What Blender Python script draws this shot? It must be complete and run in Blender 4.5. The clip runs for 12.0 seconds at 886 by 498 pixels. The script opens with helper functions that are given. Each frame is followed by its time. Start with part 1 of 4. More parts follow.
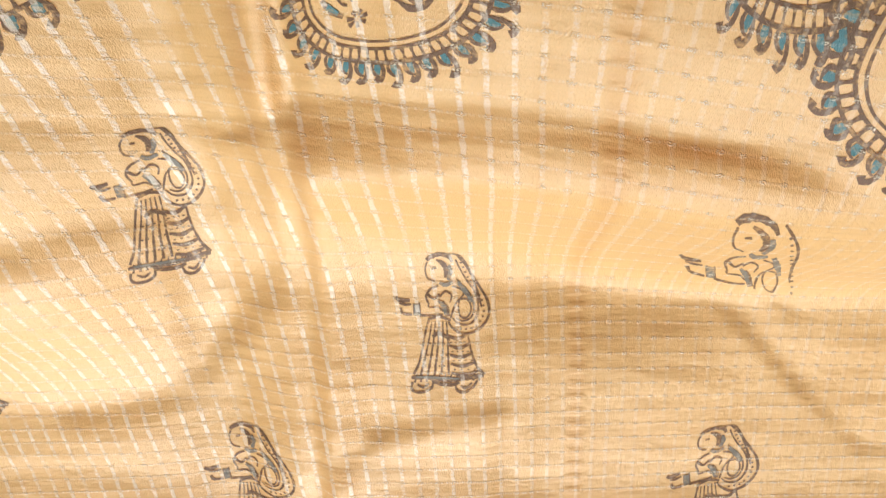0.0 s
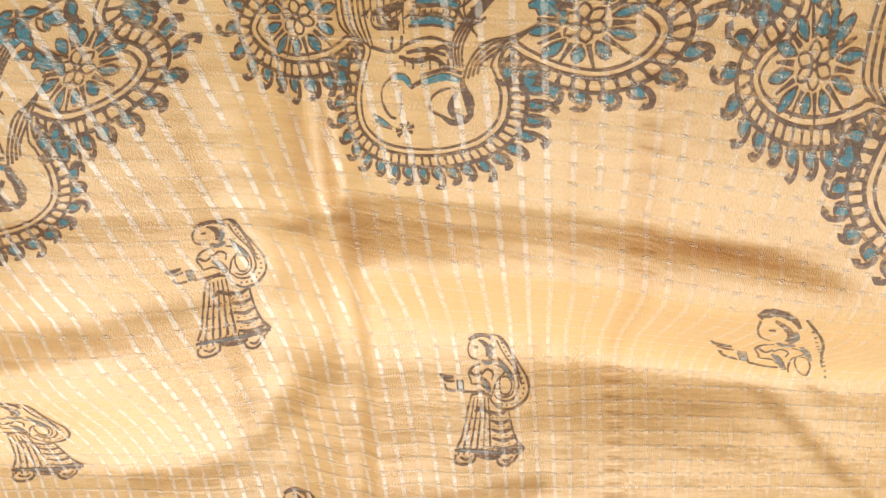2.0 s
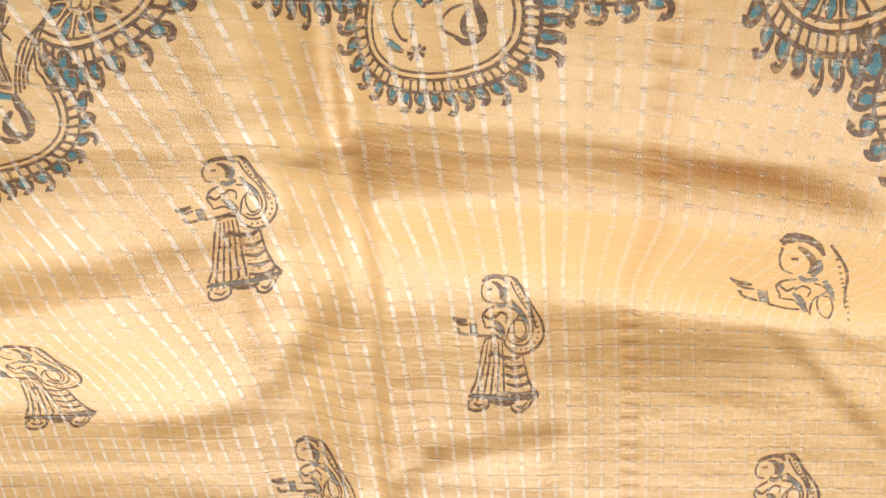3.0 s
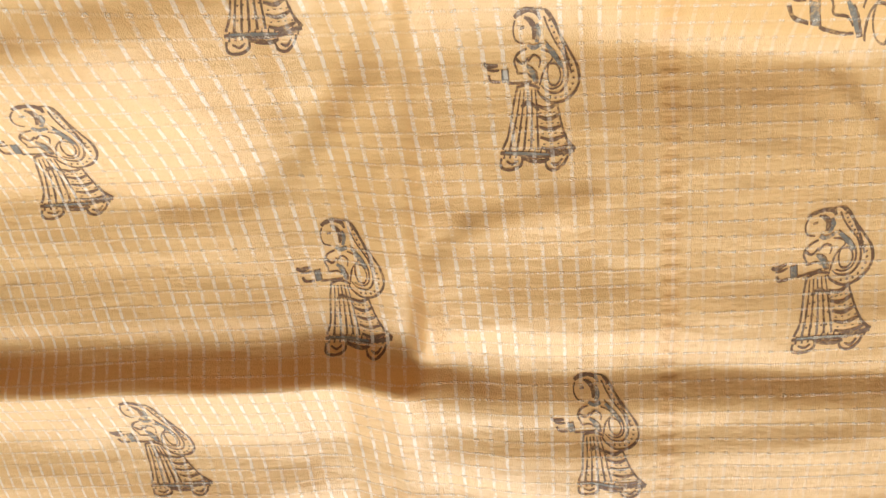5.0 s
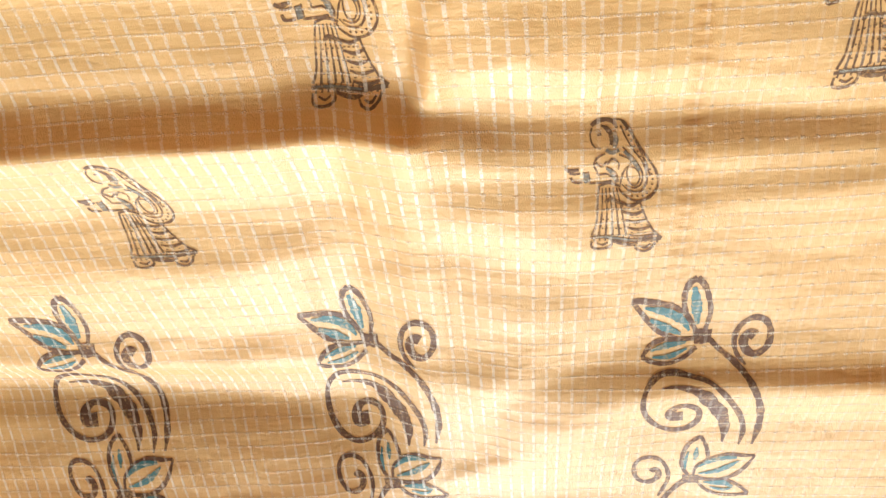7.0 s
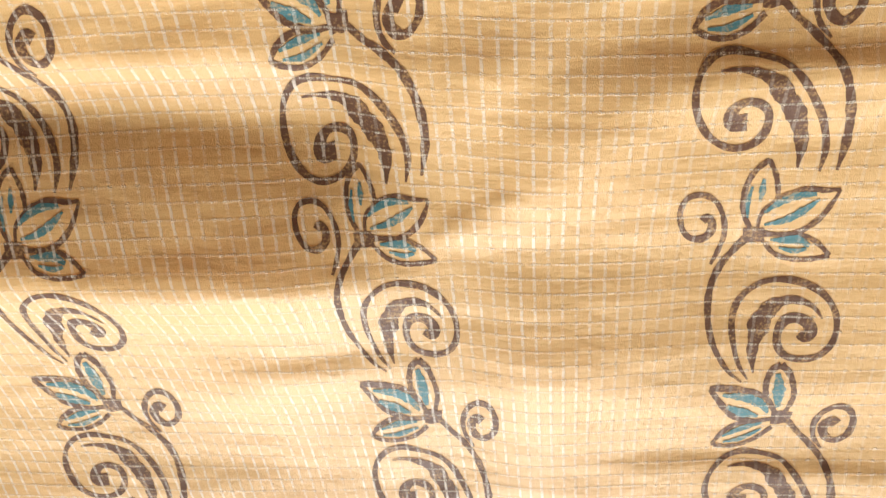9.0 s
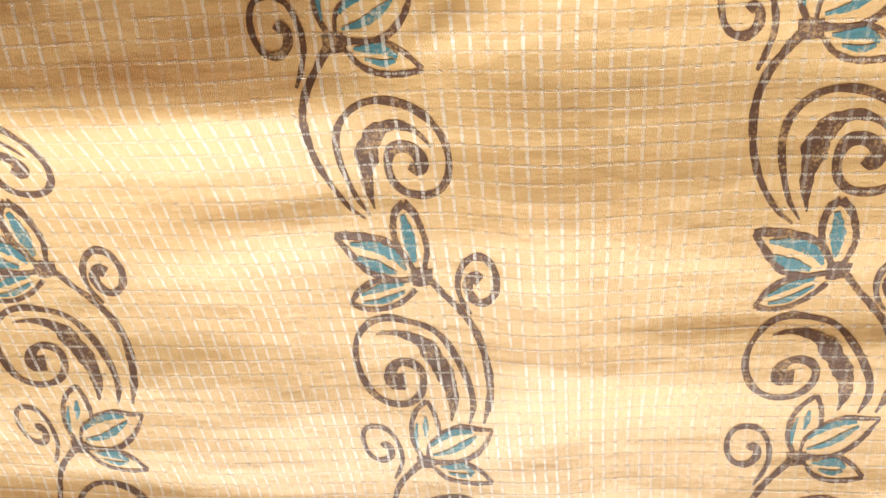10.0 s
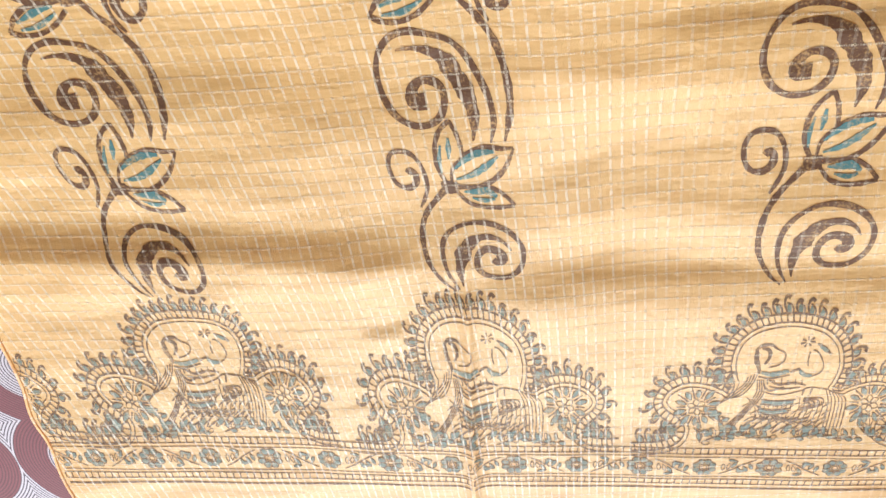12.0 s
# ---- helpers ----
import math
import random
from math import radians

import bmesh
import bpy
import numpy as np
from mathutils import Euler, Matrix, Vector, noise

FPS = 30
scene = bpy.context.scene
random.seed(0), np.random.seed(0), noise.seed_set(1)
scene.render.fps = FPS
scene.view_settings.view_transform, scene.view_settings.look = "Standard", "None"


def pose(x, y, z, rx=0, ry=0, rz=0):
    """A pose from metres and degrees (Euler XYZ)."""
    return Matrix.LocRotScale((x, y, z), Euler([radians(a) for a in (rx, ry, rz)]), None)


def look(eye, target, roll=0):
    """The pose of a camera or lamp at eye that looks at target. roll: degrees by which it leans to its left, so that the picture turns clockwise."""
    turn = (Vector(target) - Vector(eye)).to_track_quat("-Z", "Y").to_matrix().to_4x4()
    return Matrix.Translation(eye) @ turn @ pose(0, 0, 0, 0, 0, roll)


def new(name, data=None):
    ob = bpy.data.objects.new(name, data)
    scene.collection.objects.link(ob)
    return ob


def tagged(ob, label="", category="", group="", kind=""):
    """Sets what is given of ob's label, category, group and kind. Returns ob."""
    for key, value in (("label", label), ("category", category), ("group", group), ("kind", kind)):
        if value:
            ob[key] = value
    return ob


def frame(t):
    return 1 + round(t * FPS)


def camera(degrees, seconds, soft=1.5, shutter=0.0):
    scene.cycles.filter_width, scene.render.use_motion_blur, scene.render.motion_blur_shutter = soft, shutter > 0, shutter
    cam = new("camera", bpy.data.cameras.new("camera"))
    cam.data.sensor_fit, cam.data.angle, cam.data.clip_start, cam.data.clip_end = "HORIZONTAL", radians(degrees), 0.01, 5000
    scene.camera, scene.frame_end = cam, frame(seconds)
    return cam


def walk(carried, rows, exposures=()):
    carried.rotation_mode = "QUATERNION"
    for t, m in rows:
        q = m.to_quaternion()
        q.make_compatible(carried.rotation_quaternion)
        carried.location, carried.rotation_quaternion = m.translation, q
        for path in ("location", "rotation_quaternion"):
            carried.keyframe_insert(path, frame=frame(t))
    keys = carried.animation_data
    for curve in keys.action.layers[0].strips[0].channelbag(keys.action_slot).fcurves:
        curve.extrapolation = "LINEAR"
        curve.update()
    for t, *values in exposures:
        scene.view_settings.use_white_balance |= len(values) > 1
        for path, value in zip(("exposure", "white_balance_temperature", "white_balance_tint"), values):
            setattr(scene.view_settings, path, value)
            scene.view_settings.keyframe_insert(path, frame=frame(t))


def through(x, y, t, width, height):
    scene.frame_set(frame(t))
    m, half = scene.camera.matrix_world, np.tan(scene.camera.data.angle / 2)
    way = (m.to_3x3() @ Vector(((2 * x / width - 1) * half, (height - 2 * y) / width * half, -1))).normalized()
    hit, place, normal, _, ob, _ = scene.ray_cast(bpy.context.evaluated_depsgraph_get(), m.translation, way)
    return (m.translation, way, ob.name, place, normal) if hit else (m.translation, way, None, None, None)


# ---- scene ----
cam = camera(59.5, 12.0)
PATH = [
    (0, (-0.001, 0.025, 1.502), (0.008, 1.929, 0.89), 0.1),
    (0.5, (-0.005, 0.016, 1.522), (-0.058, 1.935, 0.96), -0.2),
    (1, (0.003, 0.001, 1.531), (-0.073, 1.93, 1.008), -0.5),
    (1.5, (0.005, 0.0, 1.529), (-0.098, 1.933, 1.025), -0.5),
    (2, (0.006, 0.005, 1.525), (-0.13, 1.94, 1.037), -0.6),
    (2.5, (0.006, 0.006, 1.513), (-0.149, 1.938, 1.021), -0.8),
    (3, (0.007, 0.005, 1.498), (-0.169, 1.932, 0.991), -0.9),
    (3.2, (0.007, 0.002, 1.488), (-0.182, 1.924, 0.968), -1.0),
    (4.8, (-0.005, -0.009, 1.382), (-0.214, 1.916, 0.882), -2.0),
    (5, (-0.003, -0.008, 1.379), (-0.216, 1.905, 0.834), -2.4),
    (5.5, (-0.005, -0.004, 1.35), (-0.214, 1.894, 0.754), -2.6),
    (6, (-0.014, 0.001, 1.304), (-0.216, 1.89, 0.676), -3.0),
    (6.5, (-0.011, -0.005, 1.282), (-0.195, 1.858, 0.577), -3.5),
    (7, (-0.029, 0.019, 1.335), (-0.151, 1.744, 0.33), -2.9),
    (7.2, (-0.038, 0.024, 1.311), (-0.16, 1.734, 0.281), -1.8),
    (8.8, (-0.03, 0.022, 1.115), (-0.158, 1.839, 0.289), -1.9),
    (9, (-0.032, 0.025, 1.099), (-0.154, 1.842, 0.272), -1.8),
    (9.5, (-0.033, 0.04, 1.043), (-0.161, 1.855, 0.212), -1.9),
    (10, (-0.029, 0.057, 0.998), (-0.168, 1.864, 0.151), -2.4),
    (10.5, (-0.032, 0.063, 0.966), (-0.188, 1.852, 0.087), -3.4),
    (11, (-0.035, 0.051, 0.931), (-0.213, 1.793, -0.035), -4.6),
    (11.5, (-0.036, 0.027, 0.917), (-0.228, 1.715, -0.139), -5.7),
    (12, (-0.03, 0.007, 0.927), (-0.231, 1.661, -0.179), -6.0),
]

EXPOSURES = [(0.0, 0.58), (1.5, 0.62), (3.2, 0.58), (5.0, 0.42), (6.6, 0.42), (7.0, 0.80), (7.2, 0.84), (8.8, 0.55), (10.5, 0.58), (12.0, 0.46)]
BED_TOP = 0.48
# the plan is drawn upright (x across, z along the cloth, y its depth); LAY turns it over onto the bed
LAY = Matrix.Translation((0, -1.0, BED_TOP + 0.415)) @ Matrix.Rotation(radians(-90), 4, "X")
walk(cam, [(t, LAY @ look(eye, target, roll)) for t, eye, target, roll in PATH], EXPOSURES)

# ---- daylight: low sun and sky light through the window beyond the foot of the cloth ----
SUN_WAY = Vector((-0.06, -0.85, 0.76)).normalized()   # towards the sun
sun = new("sun", bpy.data.lights.new("sun", "SUN"))
sun.data.energy, sun.data.angle, sun.data.color = 3.2, radians(7.0), (1.0, 0.965, 0.92)
sun.matrix_world = look(SUN_WAY * 10, (0, 0, 0))
world = bpy.data.worlds.new("sky")
scene.world = world
world.use_nodes = True
sky = world.node_tree.nodes.new("ShaderNodeTexSky")
sky.sky_type, sky.sun_disc = "NISHITA", False
sky.sun_elevation = math.asin(SUN_WAY.z)
sky.sun_rotation = math.atan2(SUN_WAY.x, SUN_WAY.y)
background = world.node_tree.nodes["Background"]
world.node_tree.links.new(sky.outputs[0], background.inputs[0])
background.inputs[1].default_value = 0.12
WINDOW = (-1.9, 1.5, 0.75, 3.1)      # left, right, sill and head of the opening
window_light = new("window_light", bpy.data.lights.new("window_light", "AREA"))
window_light.data.shape, window_light.data.size, window_light.data.size_y = "RECTANGLE", 2.7, 1.55
window_light.data.energy, window_light.data.color = 92.0, (0.84, 0.93, 1.0)
window_light.matrix_world = look((-0.2, -2.05, 1.60), (0.0, 0.0, 0.5))


# ---- materials ----
PITCH = 0.0073          # spacing of the woven white lines along the cloth
WEFT_PITCH = 0.0082     # and of those across it
SELVEDGE_U = 0.072      # the gathered woven line


class Nodes:
    """Short names for building a node material."""

    def __init__(self, name):
        self.material = bpy.data.materials.new(name)
        self.material.use_nodes = True
        self.tree = self.material.node_tree
        self.bsdf = self.tree.nodes["Principled BSDF"]
        self.output = self.tree.nodes["Material Output"]

    def node(self, kind, **settings):
        made = self.tree.nodes.new(kind)
        for key, value in settings.items():
            made.inputs[key].default_value = value
        return made

    def link(self, a, b):
        self.tree.links.new(a, b)

    def put(self, socket, value):
        if hasattr(value, "links"):
            self.link(value, socket)
        else:
            socket.default_value = value

    def math(self, operation, a, b=0.0, clamp=False):
        made = self.tree.nodes.new("ShaderNodeMath")
        made.operation, made.use_clamp = operation, clamp
        self.put(made.inputs[0], a)
        self.put(made.inputs[1], b)
        return made.outputs[0]

    def ramp(self, value, low, high, a=0.0, b=1.0):
        made = self.tree.nodes.new("ShaderNodeMapRange")
        made.interpolation_type = "SMOOTHSTEP"
        for i, v in enumerate((value, low, high, a, b)):
            self.put(made.inputs[i], v)
        return made.outputs[0]

    def mix(self, factor, a, b, blend="MIX"):
        made = self.tree.nodes.new("ShaderNodeMix")
        made.data_type, made.blend_type = "RGBA", blend
        self.put(made.inputs["Factor"], factor)
        for socket, v in ((made.inputs[6], a), (made.inputs[7], b)):
            self.put(socket, v if hasattr(v, "links") else (*v, 1.0))
        return made.outputs[2]

    def noise(self, vector, scale, detail=3.0, stretch=(1, 1, 1)):
        mapping = self.tree.nodes.new("ShaderNodeMapping")
        mapping.inputs["Scale"].default_value = stretch
        self.link(vector, mapping.inputs["Vector"])
        made = self.tree.nodes.new("ShaderNodeTexNoise")
        made.inputs["Scale"].default_value, made.inputs["Detail"].default_value = scale, detail
        self.link(mapping.outputs[0], made.inputs["Vector"])
        return made.outputs[0]


def cloth_material(name, ink=None, amount=0.86, ground=(0.764, 0.492, 0.203), through=0.52):
    """Tussar-like silk with a woven lattice of white lines; ink: the dye of a print on it."""
    n = Nodes(name)
    uv = n.tree.nodes.new("ShaderNodeUVMap")
    uv.uv_map = "cloth"
    at = uv.outputs[0]
    split = n.tree.nodes.new("ShaderNodeSeparateXYZ")
    n.link(at, split.inputs[0])
    jitter = n.math("MULTIPLY", n.math("SUBTRACT", n.noise(at, 260, 2), 0.5), 0.0011)
    u = n.math("ADD", split.outputs[0], jitter)
    v = n.math("ADD", split.outputs[1], n.math("MULTIPLY", jitter, 0.8))
    du = n.math("PINGPONG", u, PITCH / 2)
    dv = n.math("PINGPONG", v, WEFT_PITCH / 2)
    warp = n.ramp(du, 0.00100, 0.00062)
    weft = n.ramp(dv, 0.00072, 0.00036)
    # mask of the shadow line painted on both sides of each weft thread
    weft_shade = n.math("MULTIPLY", n.ramp(dv, 0.0017, 0.0009), n.ramp(dv, 0.0004, 0.0008))
    fray = n.noise(at, 900, 2)
    patch = n.noise(at, 45, 2)
    warp = n.math("MULTIPLY", warp, n.ramp(n.math("ADD", n.math("MULTIPLY", fray, 0.7), n.math("MULTIPLY", patch, 1.0)), 0.66, 1.0, 0.12, 1.0))
    weft = n.math("MULTIPLY", weft, n.ramp(n.noise(at, 1100, 2, (0.8, 0.4, 1)), 0.36, 0.56))
    warp = n.math("MULTIPLY", warp, n.ramp(dv, 0.0006, 0.0014, 0.05, 1.0))
    bead = n.math("ADD", n.math("MULTIPLY", n.math("SINE", n.math("MULTIPLY", u, 5400.0)), 0.5), 0.5)
    weft = n.math("MULTIPLY", weft, n.ramp(bead, 0.1, 0.8, 0.35, 1.0))
    warp = n.math("MULTIPLY", warp, n.ramp(n.math("ADD", u, n.math("MULTIPLY", patch, 0.12)), 0.17, 0.06, 0.32, 1.0))
    weft = n.math("MULTIPLY", weft, n.math("MULTIPLY", n.ramp(v, 1.42, 1.20, 0.5, 1.0), n.ramp(n.noise(at, 30, 3, (0.6, 1.4, 1)), 0.34, 0.62, 0.35, 1.0)))
    knot = n.math("MULTIPLY", n.ramp(du, 0.0016, 0.0007), n.ramp(dv, 0.0011, 0.0005))
    knot = n.math("MULTIPLY", knot, n.ramp(n.noise(at, 1600, 1), 0.42, 0.62))
    gather = n.ramp(n.math("ABSOLUTE", n.math("SUBTRACT", u, SELVEDGE_U)), 0.0058, 0.002)
    gather = n.math("MULTIPLY", gather, n.ramp(split.outputs[1], 1.05, 1.15))
    pucker = n.math("MULTIPLY", gather, n.ramp(dv, 0.0032, 0.0012))
    grain = n.noise(at, 2600, 2, (1.3, 0.3, 1))
    streak = n.noise(at, 700, 3, (0.06, 1.3, 1))
    cloud = n.noise(at, 9, 3)
    colour = n.mix(n.ramp(cloud, 0.35, 0.65), ground, tuple(c * k for c, k in zip(ground, (1.05, 1.07, 1.12))))
    colour = n.mix(n.ramp(streak, 0.3, 0.75, 0.0, 0.17), colour, (ground[0] * 0.80, ground[1] * 0.72, ground[2] * 0.60))
    colour = n.mix(n.ramp(grain, 0.3, 0.7, 0.0, 0.34), colour, (ground[0] * 0.84, ground[1] * 0.80, ground[2] * 0.72))
    colour = n.mix(n.math("MULTIPLY", gather, 0.35), colour, (ground[0] * 0.86, ground[1] * 0.70, ground[2] * 0.5))
    # the threads' shadow is mixed into the colour here, broken up by noise
    colour = n.mix(n.math("MULTIPLY", weft_shade, n.ramp(n.noise(at, 420, 2, (1, 0.3, 1)), 0.4, 0.7, 0.0, 0.14)), colour, (ground[0] * 0.72, ground[1] * 0.55, ground[2] * 0.38))
    if ink:
        worn = n.ramp(n.math("ADD", n.math("MULTIPLY", n.noise(at, 650, 4), 0.6), n.math("MULTIPLY", n.noise(at, 90, 3), 0.5)), 0.36, 0.56, 0.45, 1.0)
        colour = n.mix(n.math("MULTIPLY", worn, amount), colour, ink)
    white = (0.90, 0.83, 0.68)
    over = 0.57 if not ink else 0.55
    colour = n.mix(n.math("MULTIPLY", warp, over), colour, white)
    colour = n.mix(n.math("MULTIPLY", weft, 0.62), colour, white)
    colour = n.mix(n.math("MULTIPLY", knot, 0.75), colour, (0.88, 0.80, 0.62))
    shine = n.math("MAXIMUM", warp, n.math("MAXIMUM", n.math("MULTIPLY", weft, 0.7), knot))
    n.link(colour, n.bsdf.inputs["Base Color"])
    n.link(n.ramp(shine, 0, 1, 0.42, 0.36), n.bsdf.inputs["Roughness"])
    n.link(n.ramp(n.math("MAXIMUM", warp, knot), 0, 1, 0.25 if ink else 0.5, 0.9), n.bsdf.inputs["Specular IOR Level"])
    n.bsdf.inputs["Coat Weight"].default_value, n.bsdf.inputs["Coat Roughness"].default_value = (0.12 if ink else 0.26), 0.44
    n.bsdf.inputs["Sheen Weight"].default_value = 0.12
    n.bsdf.inputs["Sheen Roughness"].default_value = 0.4
    height = n.math("ADD", n.math("MULTIPLY", weft, 0.5), n.math("MULTIPLY", warp, 0.3))
    height = n.math("ADD", height, n.math("MULTIPLY", knot, 1.5))
    height = n.math("ADD", height, n.math("MULTIPLY", streak, 0.3))
    height = n.math("ADD", height, n.math("MULTIPLY", grain, 0.9))
    height = n.math("ADD", height, n.math("MULTIPLY", pucker, 0.8))
    rumple = n.noise(at, 60, 3, (0.45, 1.0, 1))
    height = n.math("ADD", height, n.math("MULTIPLY", rumple, 5.5))
    bump = n.tree.nodes.new("ShaderNodeBump")
    bump.inputs["Strength"].default_value, bump.inputs["Distance"].default_value = 0.6, 0.0007
    n.link(height, bump.inputs["Height"])
    n.link(bump.outputs[0], n.bsdf.inputs["Normal"])
    glow = n.tree.nodes.new("ShaderNodeBsdfTranslucent")
    n.link(n.mix(1.0, colour, n.mix(shine, (1.0, 0.745, 0.37), (1.0, 0.85, 0.62)), "MULTIPLY"), glow.inputs["Color"])
    n.link(bump.outputs[0], glow.inputs["Normal"])
    blend = n.tree.nodes.new("ShaderNodeMixShader")
    blend.inputs[0].default_value = through
    n.link(n.bsdf.outputs[0], blend.inputs[1])
    n.link(glow.outputs[0], blend.inputs[2])
    n.link(blend.outputs[0], n.output.inputs["Surface"])
    return n.material


def plaster_material(name, tone):
    n = Nodes(name)
    at = n.tree.nodes.new("ShaderNodeTexCoord").outputs["Object"]
    stain = n.ramp(n.noise(at, 3, 5), 0.3, 0.7)
    colour = n.mix(stain, tone, tuple(c * 0.82 for c in tone))
    colour = n.mix(n.ramp(n.noise(at, 120, 3), 0.4, 0.7, 0, 0.3), colour, tuple(c * 0.7 for c in tone))
    n.link(colour, n.bsdf.inputs["Base Color"])
    n.bsdf.inputs["Roughness"].default_value = 0.85
    bump = n.tree.nodes.new("ShaderNodeBump")
    bump.inputs["Strength"].default_value, bump.inputs["Distance"].default_value = 0.5, 0.003
    n.link(n.noise(at, 180, 4), bump.inputs["Height"])
    n.link(bump.outputs[0], n.bsdf.inputs["Normal"])
    return n.material


def bedspread_material():
    """Maroon cotton printed with fans of fine pale and dark rings."""
    n = Nodes("maroon_bedspread")
    uv = n.tree.nodes.new("ShaderNodeUVMap")
    uv.uv_map = "cloth"
    at = uv.outputs[0]
    cells = n.tree.nodes.new("ShaderNodeTexVoronoi")
    cells.voronoi_dimensions = "2D"
    cells.inputs["Scale"].default_value, cells.inputs["Randomness"].default_value = 9.5, 0.55
    n.link(at, cells.inputs["Vector"])
    distance = n.math("ADD", cells.outputs["Distance"], n.math("MULTIPLY", n.noise(at, 14, 1), 0.05))
    rings = n.math("PINGPONG", distance, 0.0125)
    line = n.ramp(rings, 0.0035, 0.0065)
    fan = n.math("PINGPONG", n.math("ADD", distance, 0.05), 0.26)
    pale = n.ramp(fan, 0.128, 0.136)
    red = n.mix(line, (0.055, 0.012, 0.018), (0.115, 0.024, 0.034))
    ivory = n.mix(line, (0.035, 0.030, 0.045), (0.36, 0.34, 0.38))
    colour = n.mix(pale, red, ivory)
    colour = n.mix(n.ramp(n.noise(at, 800, 2), 0.35, 0.7, 0, 0.25), colour, (0.12, 0.06, 0.06))
    n.link(colour, n.bsdf.inputs["Base Color"])
    n.bsdf.inputs["Roughness"].default_value = 0.8
    bump = n.tree.nodes.new("ShaderNodeBump")
    bump.inputs["Strength"].default_value, bump.inputs["Distance"].default_value = 0.3, 0.0006
    n.link(n.noise(at, 1400, 2), bump.inputs["Height"])
    n.link(bump.outputs[0], n.bsdf.inputs["Normal"])
    return n.material


SILK = cloth_material("golden_tussar_silk")
BROWN = cloth_material("brown_block_print", (0.080, 0.030, 0.024), 0.91)
UMBER = cloth_material("umber_block_print", (0.066, 0.030, 0.026), 0.86)
TEAL = cloth_material("teal_block_print", (0.025, 0.19, 0.235), 0.92)
FADED = cloth_material("faded_teal_block_print", (0.05, 0.18, 0.21), 0.80)
SLATE = cloth_material("slate_block_print", (0.05, 0.10, 0.13), 0.80)
WALL = plaster_material("ochre_wall_paint", (0.52, 0.38, 0.24))
CEILING = plaster_material("white_ceiling_paint", (0.75, 0.72, 0.66))
FLOOR = plaster_material("terrazzo_floor", (0.34, 0.28, 0.23))
TIMBER = plaster_material("brown_bed_timber", (0.20, 0.11, 0.06))
SPREAD = bedspread_material()

# ---- the hang of the sari: slopes of its folds, summed up into a relief ----
CELL = 0.0015
FIELD_X = np.arange(-0.46, 0.5201, CELL)
FIELD_Z = np.arange(0.30, 1.7201, CELL)
GX, GZ = np.meshgrid(FIELD_X, FIELD_Z)
SLOPE = np.zeros_like(GX)
PINCH = np.zeros_like(GX)
CRISP = np.zeros_like(GX)


def smooth(t):
    t = np.clip(t, 0.0, 1.0)
    return t * t * (3 - 2 * t)


def blur(field, across, along):
    """Gaussian blur, in metres, mirrored at the borders."""
    for axis, sigma in ((1, across), (0, along)):
        if sigma <= 0:
            continue
        reach = int(3 * sigma / CELL) + 1
        kernel = np.exp(-0.5 * (np.arange(-reach, reach + 1) * CELL / sigma) ** 2)
        kernel /= kernel.sum()
        pad = [(0, 0), (0, 0)]
        pad[axis] = (reach, reach)
        wide = np.pad(field, pad, mode="reflect")
        size = wide.shape[axis] + len(kernel) - 1
        product = np.fft.rfft(wide, size, axis=axis) * np.expand_dims(np.fft.rfft(kernel, size), 1 - axis)
        full = np.fft.irfft(product, size, axis=axis)
        start = 2 * reach
        field = np.take(full, range(start, start + field.shape[axis]), axis=axis)
    return field


def band(line, half, slope, upper, lower, end, crisp=False):
    """A fold's flank along a line that runs from left to right. slope: plus faces the window; upper, lower: softness of its edges; crisp: it ends sharply at a crease."""
    global SLOPE, CRISP
    xs, zs = [p[0] for p in line], [p[1] for p in line]
    away = (GZ - np.interp(GX, xs, zs)) / half
    body = np.where(away > 0, 1 - smooth((away - (1 - upper)) / (2 * upper)), 1 - smooth((-away - (1 - lower)) / (2 * lower)))
    end = 0.003 if crisp else max(end, 0.010)
    ends = smooth((GX - xs[0] + end) / (2 * end)) * smooth((xs[-1] - GX + end) / (2 * end))
    if crisp:
        CRISP += slope * body * ends
    else:
        SLOPE += (0.8 if slope > 0 else 1.0) * slope * body * ends


def blob(line, half, slope, soft):
    """The same, for a short sharp fold along a line of any direction."""
    global PINCH
    nearest = np.full_like(GX, 9.0)
    for (ax, az), (bx, bz) in zip(line, line[1:]):
        dx, dz = bx - ax, bz - az
        k = np.clip(((GX - ax) * dx + (GZ - az) * dz) / (dx * dx + dz * dz), 0, 1)
        nearest = np.minimum(nearest, np.hypot(GX - ax - k * dx, GZ - az - k * dz))
    PINCH += slope * (1 - smooth((nearest / half - (1 - soft * 0.6)) / (1.2 * soft)))


band([(-0.065, 1.448), (-0.022, 1.450), (0.016, 1.450), (0.071, 1.444), (0.124, 1.432), (0.171, 1.412), (0.30, 1.395), (0.50, 1.385)], 0.0165, -1.45, 0.3, 0.5, 0.012, True)
band([(-0.098, 1.445), (-0.068, 1.451)], 0.0050, -0.6, 0.4, 0.4, 0.01)
band([(-0.067, 1.418), (-0.010, 1.407), (0.046, 1.400), (0.098, 1.397)], 0.0062, 0.45, 0.8, 0.6, 0.02)
band([(-0.471, 1.380), (-0.271, 1.380), (-0.192, 1.390), (-0.127, 1.408), (-0.070, 1.418)], 0.0101, -0.6, 0.7, 0.4, 0.015)
band([(-0.461, 1.405), (-0.261, 1.405), (-0.183, 1.417), (-0.107, 1.431)], 0.0078, 0.2, 0.9, 0.7, 0.02)
band([(-0.481, 1.340), (-0.281, 1.340), (-0.218, 1.345), (-0.162, 1.349), (-0.111, 1.360)], 0.0154, 0.35, 0.7, 0.7, 0.02)
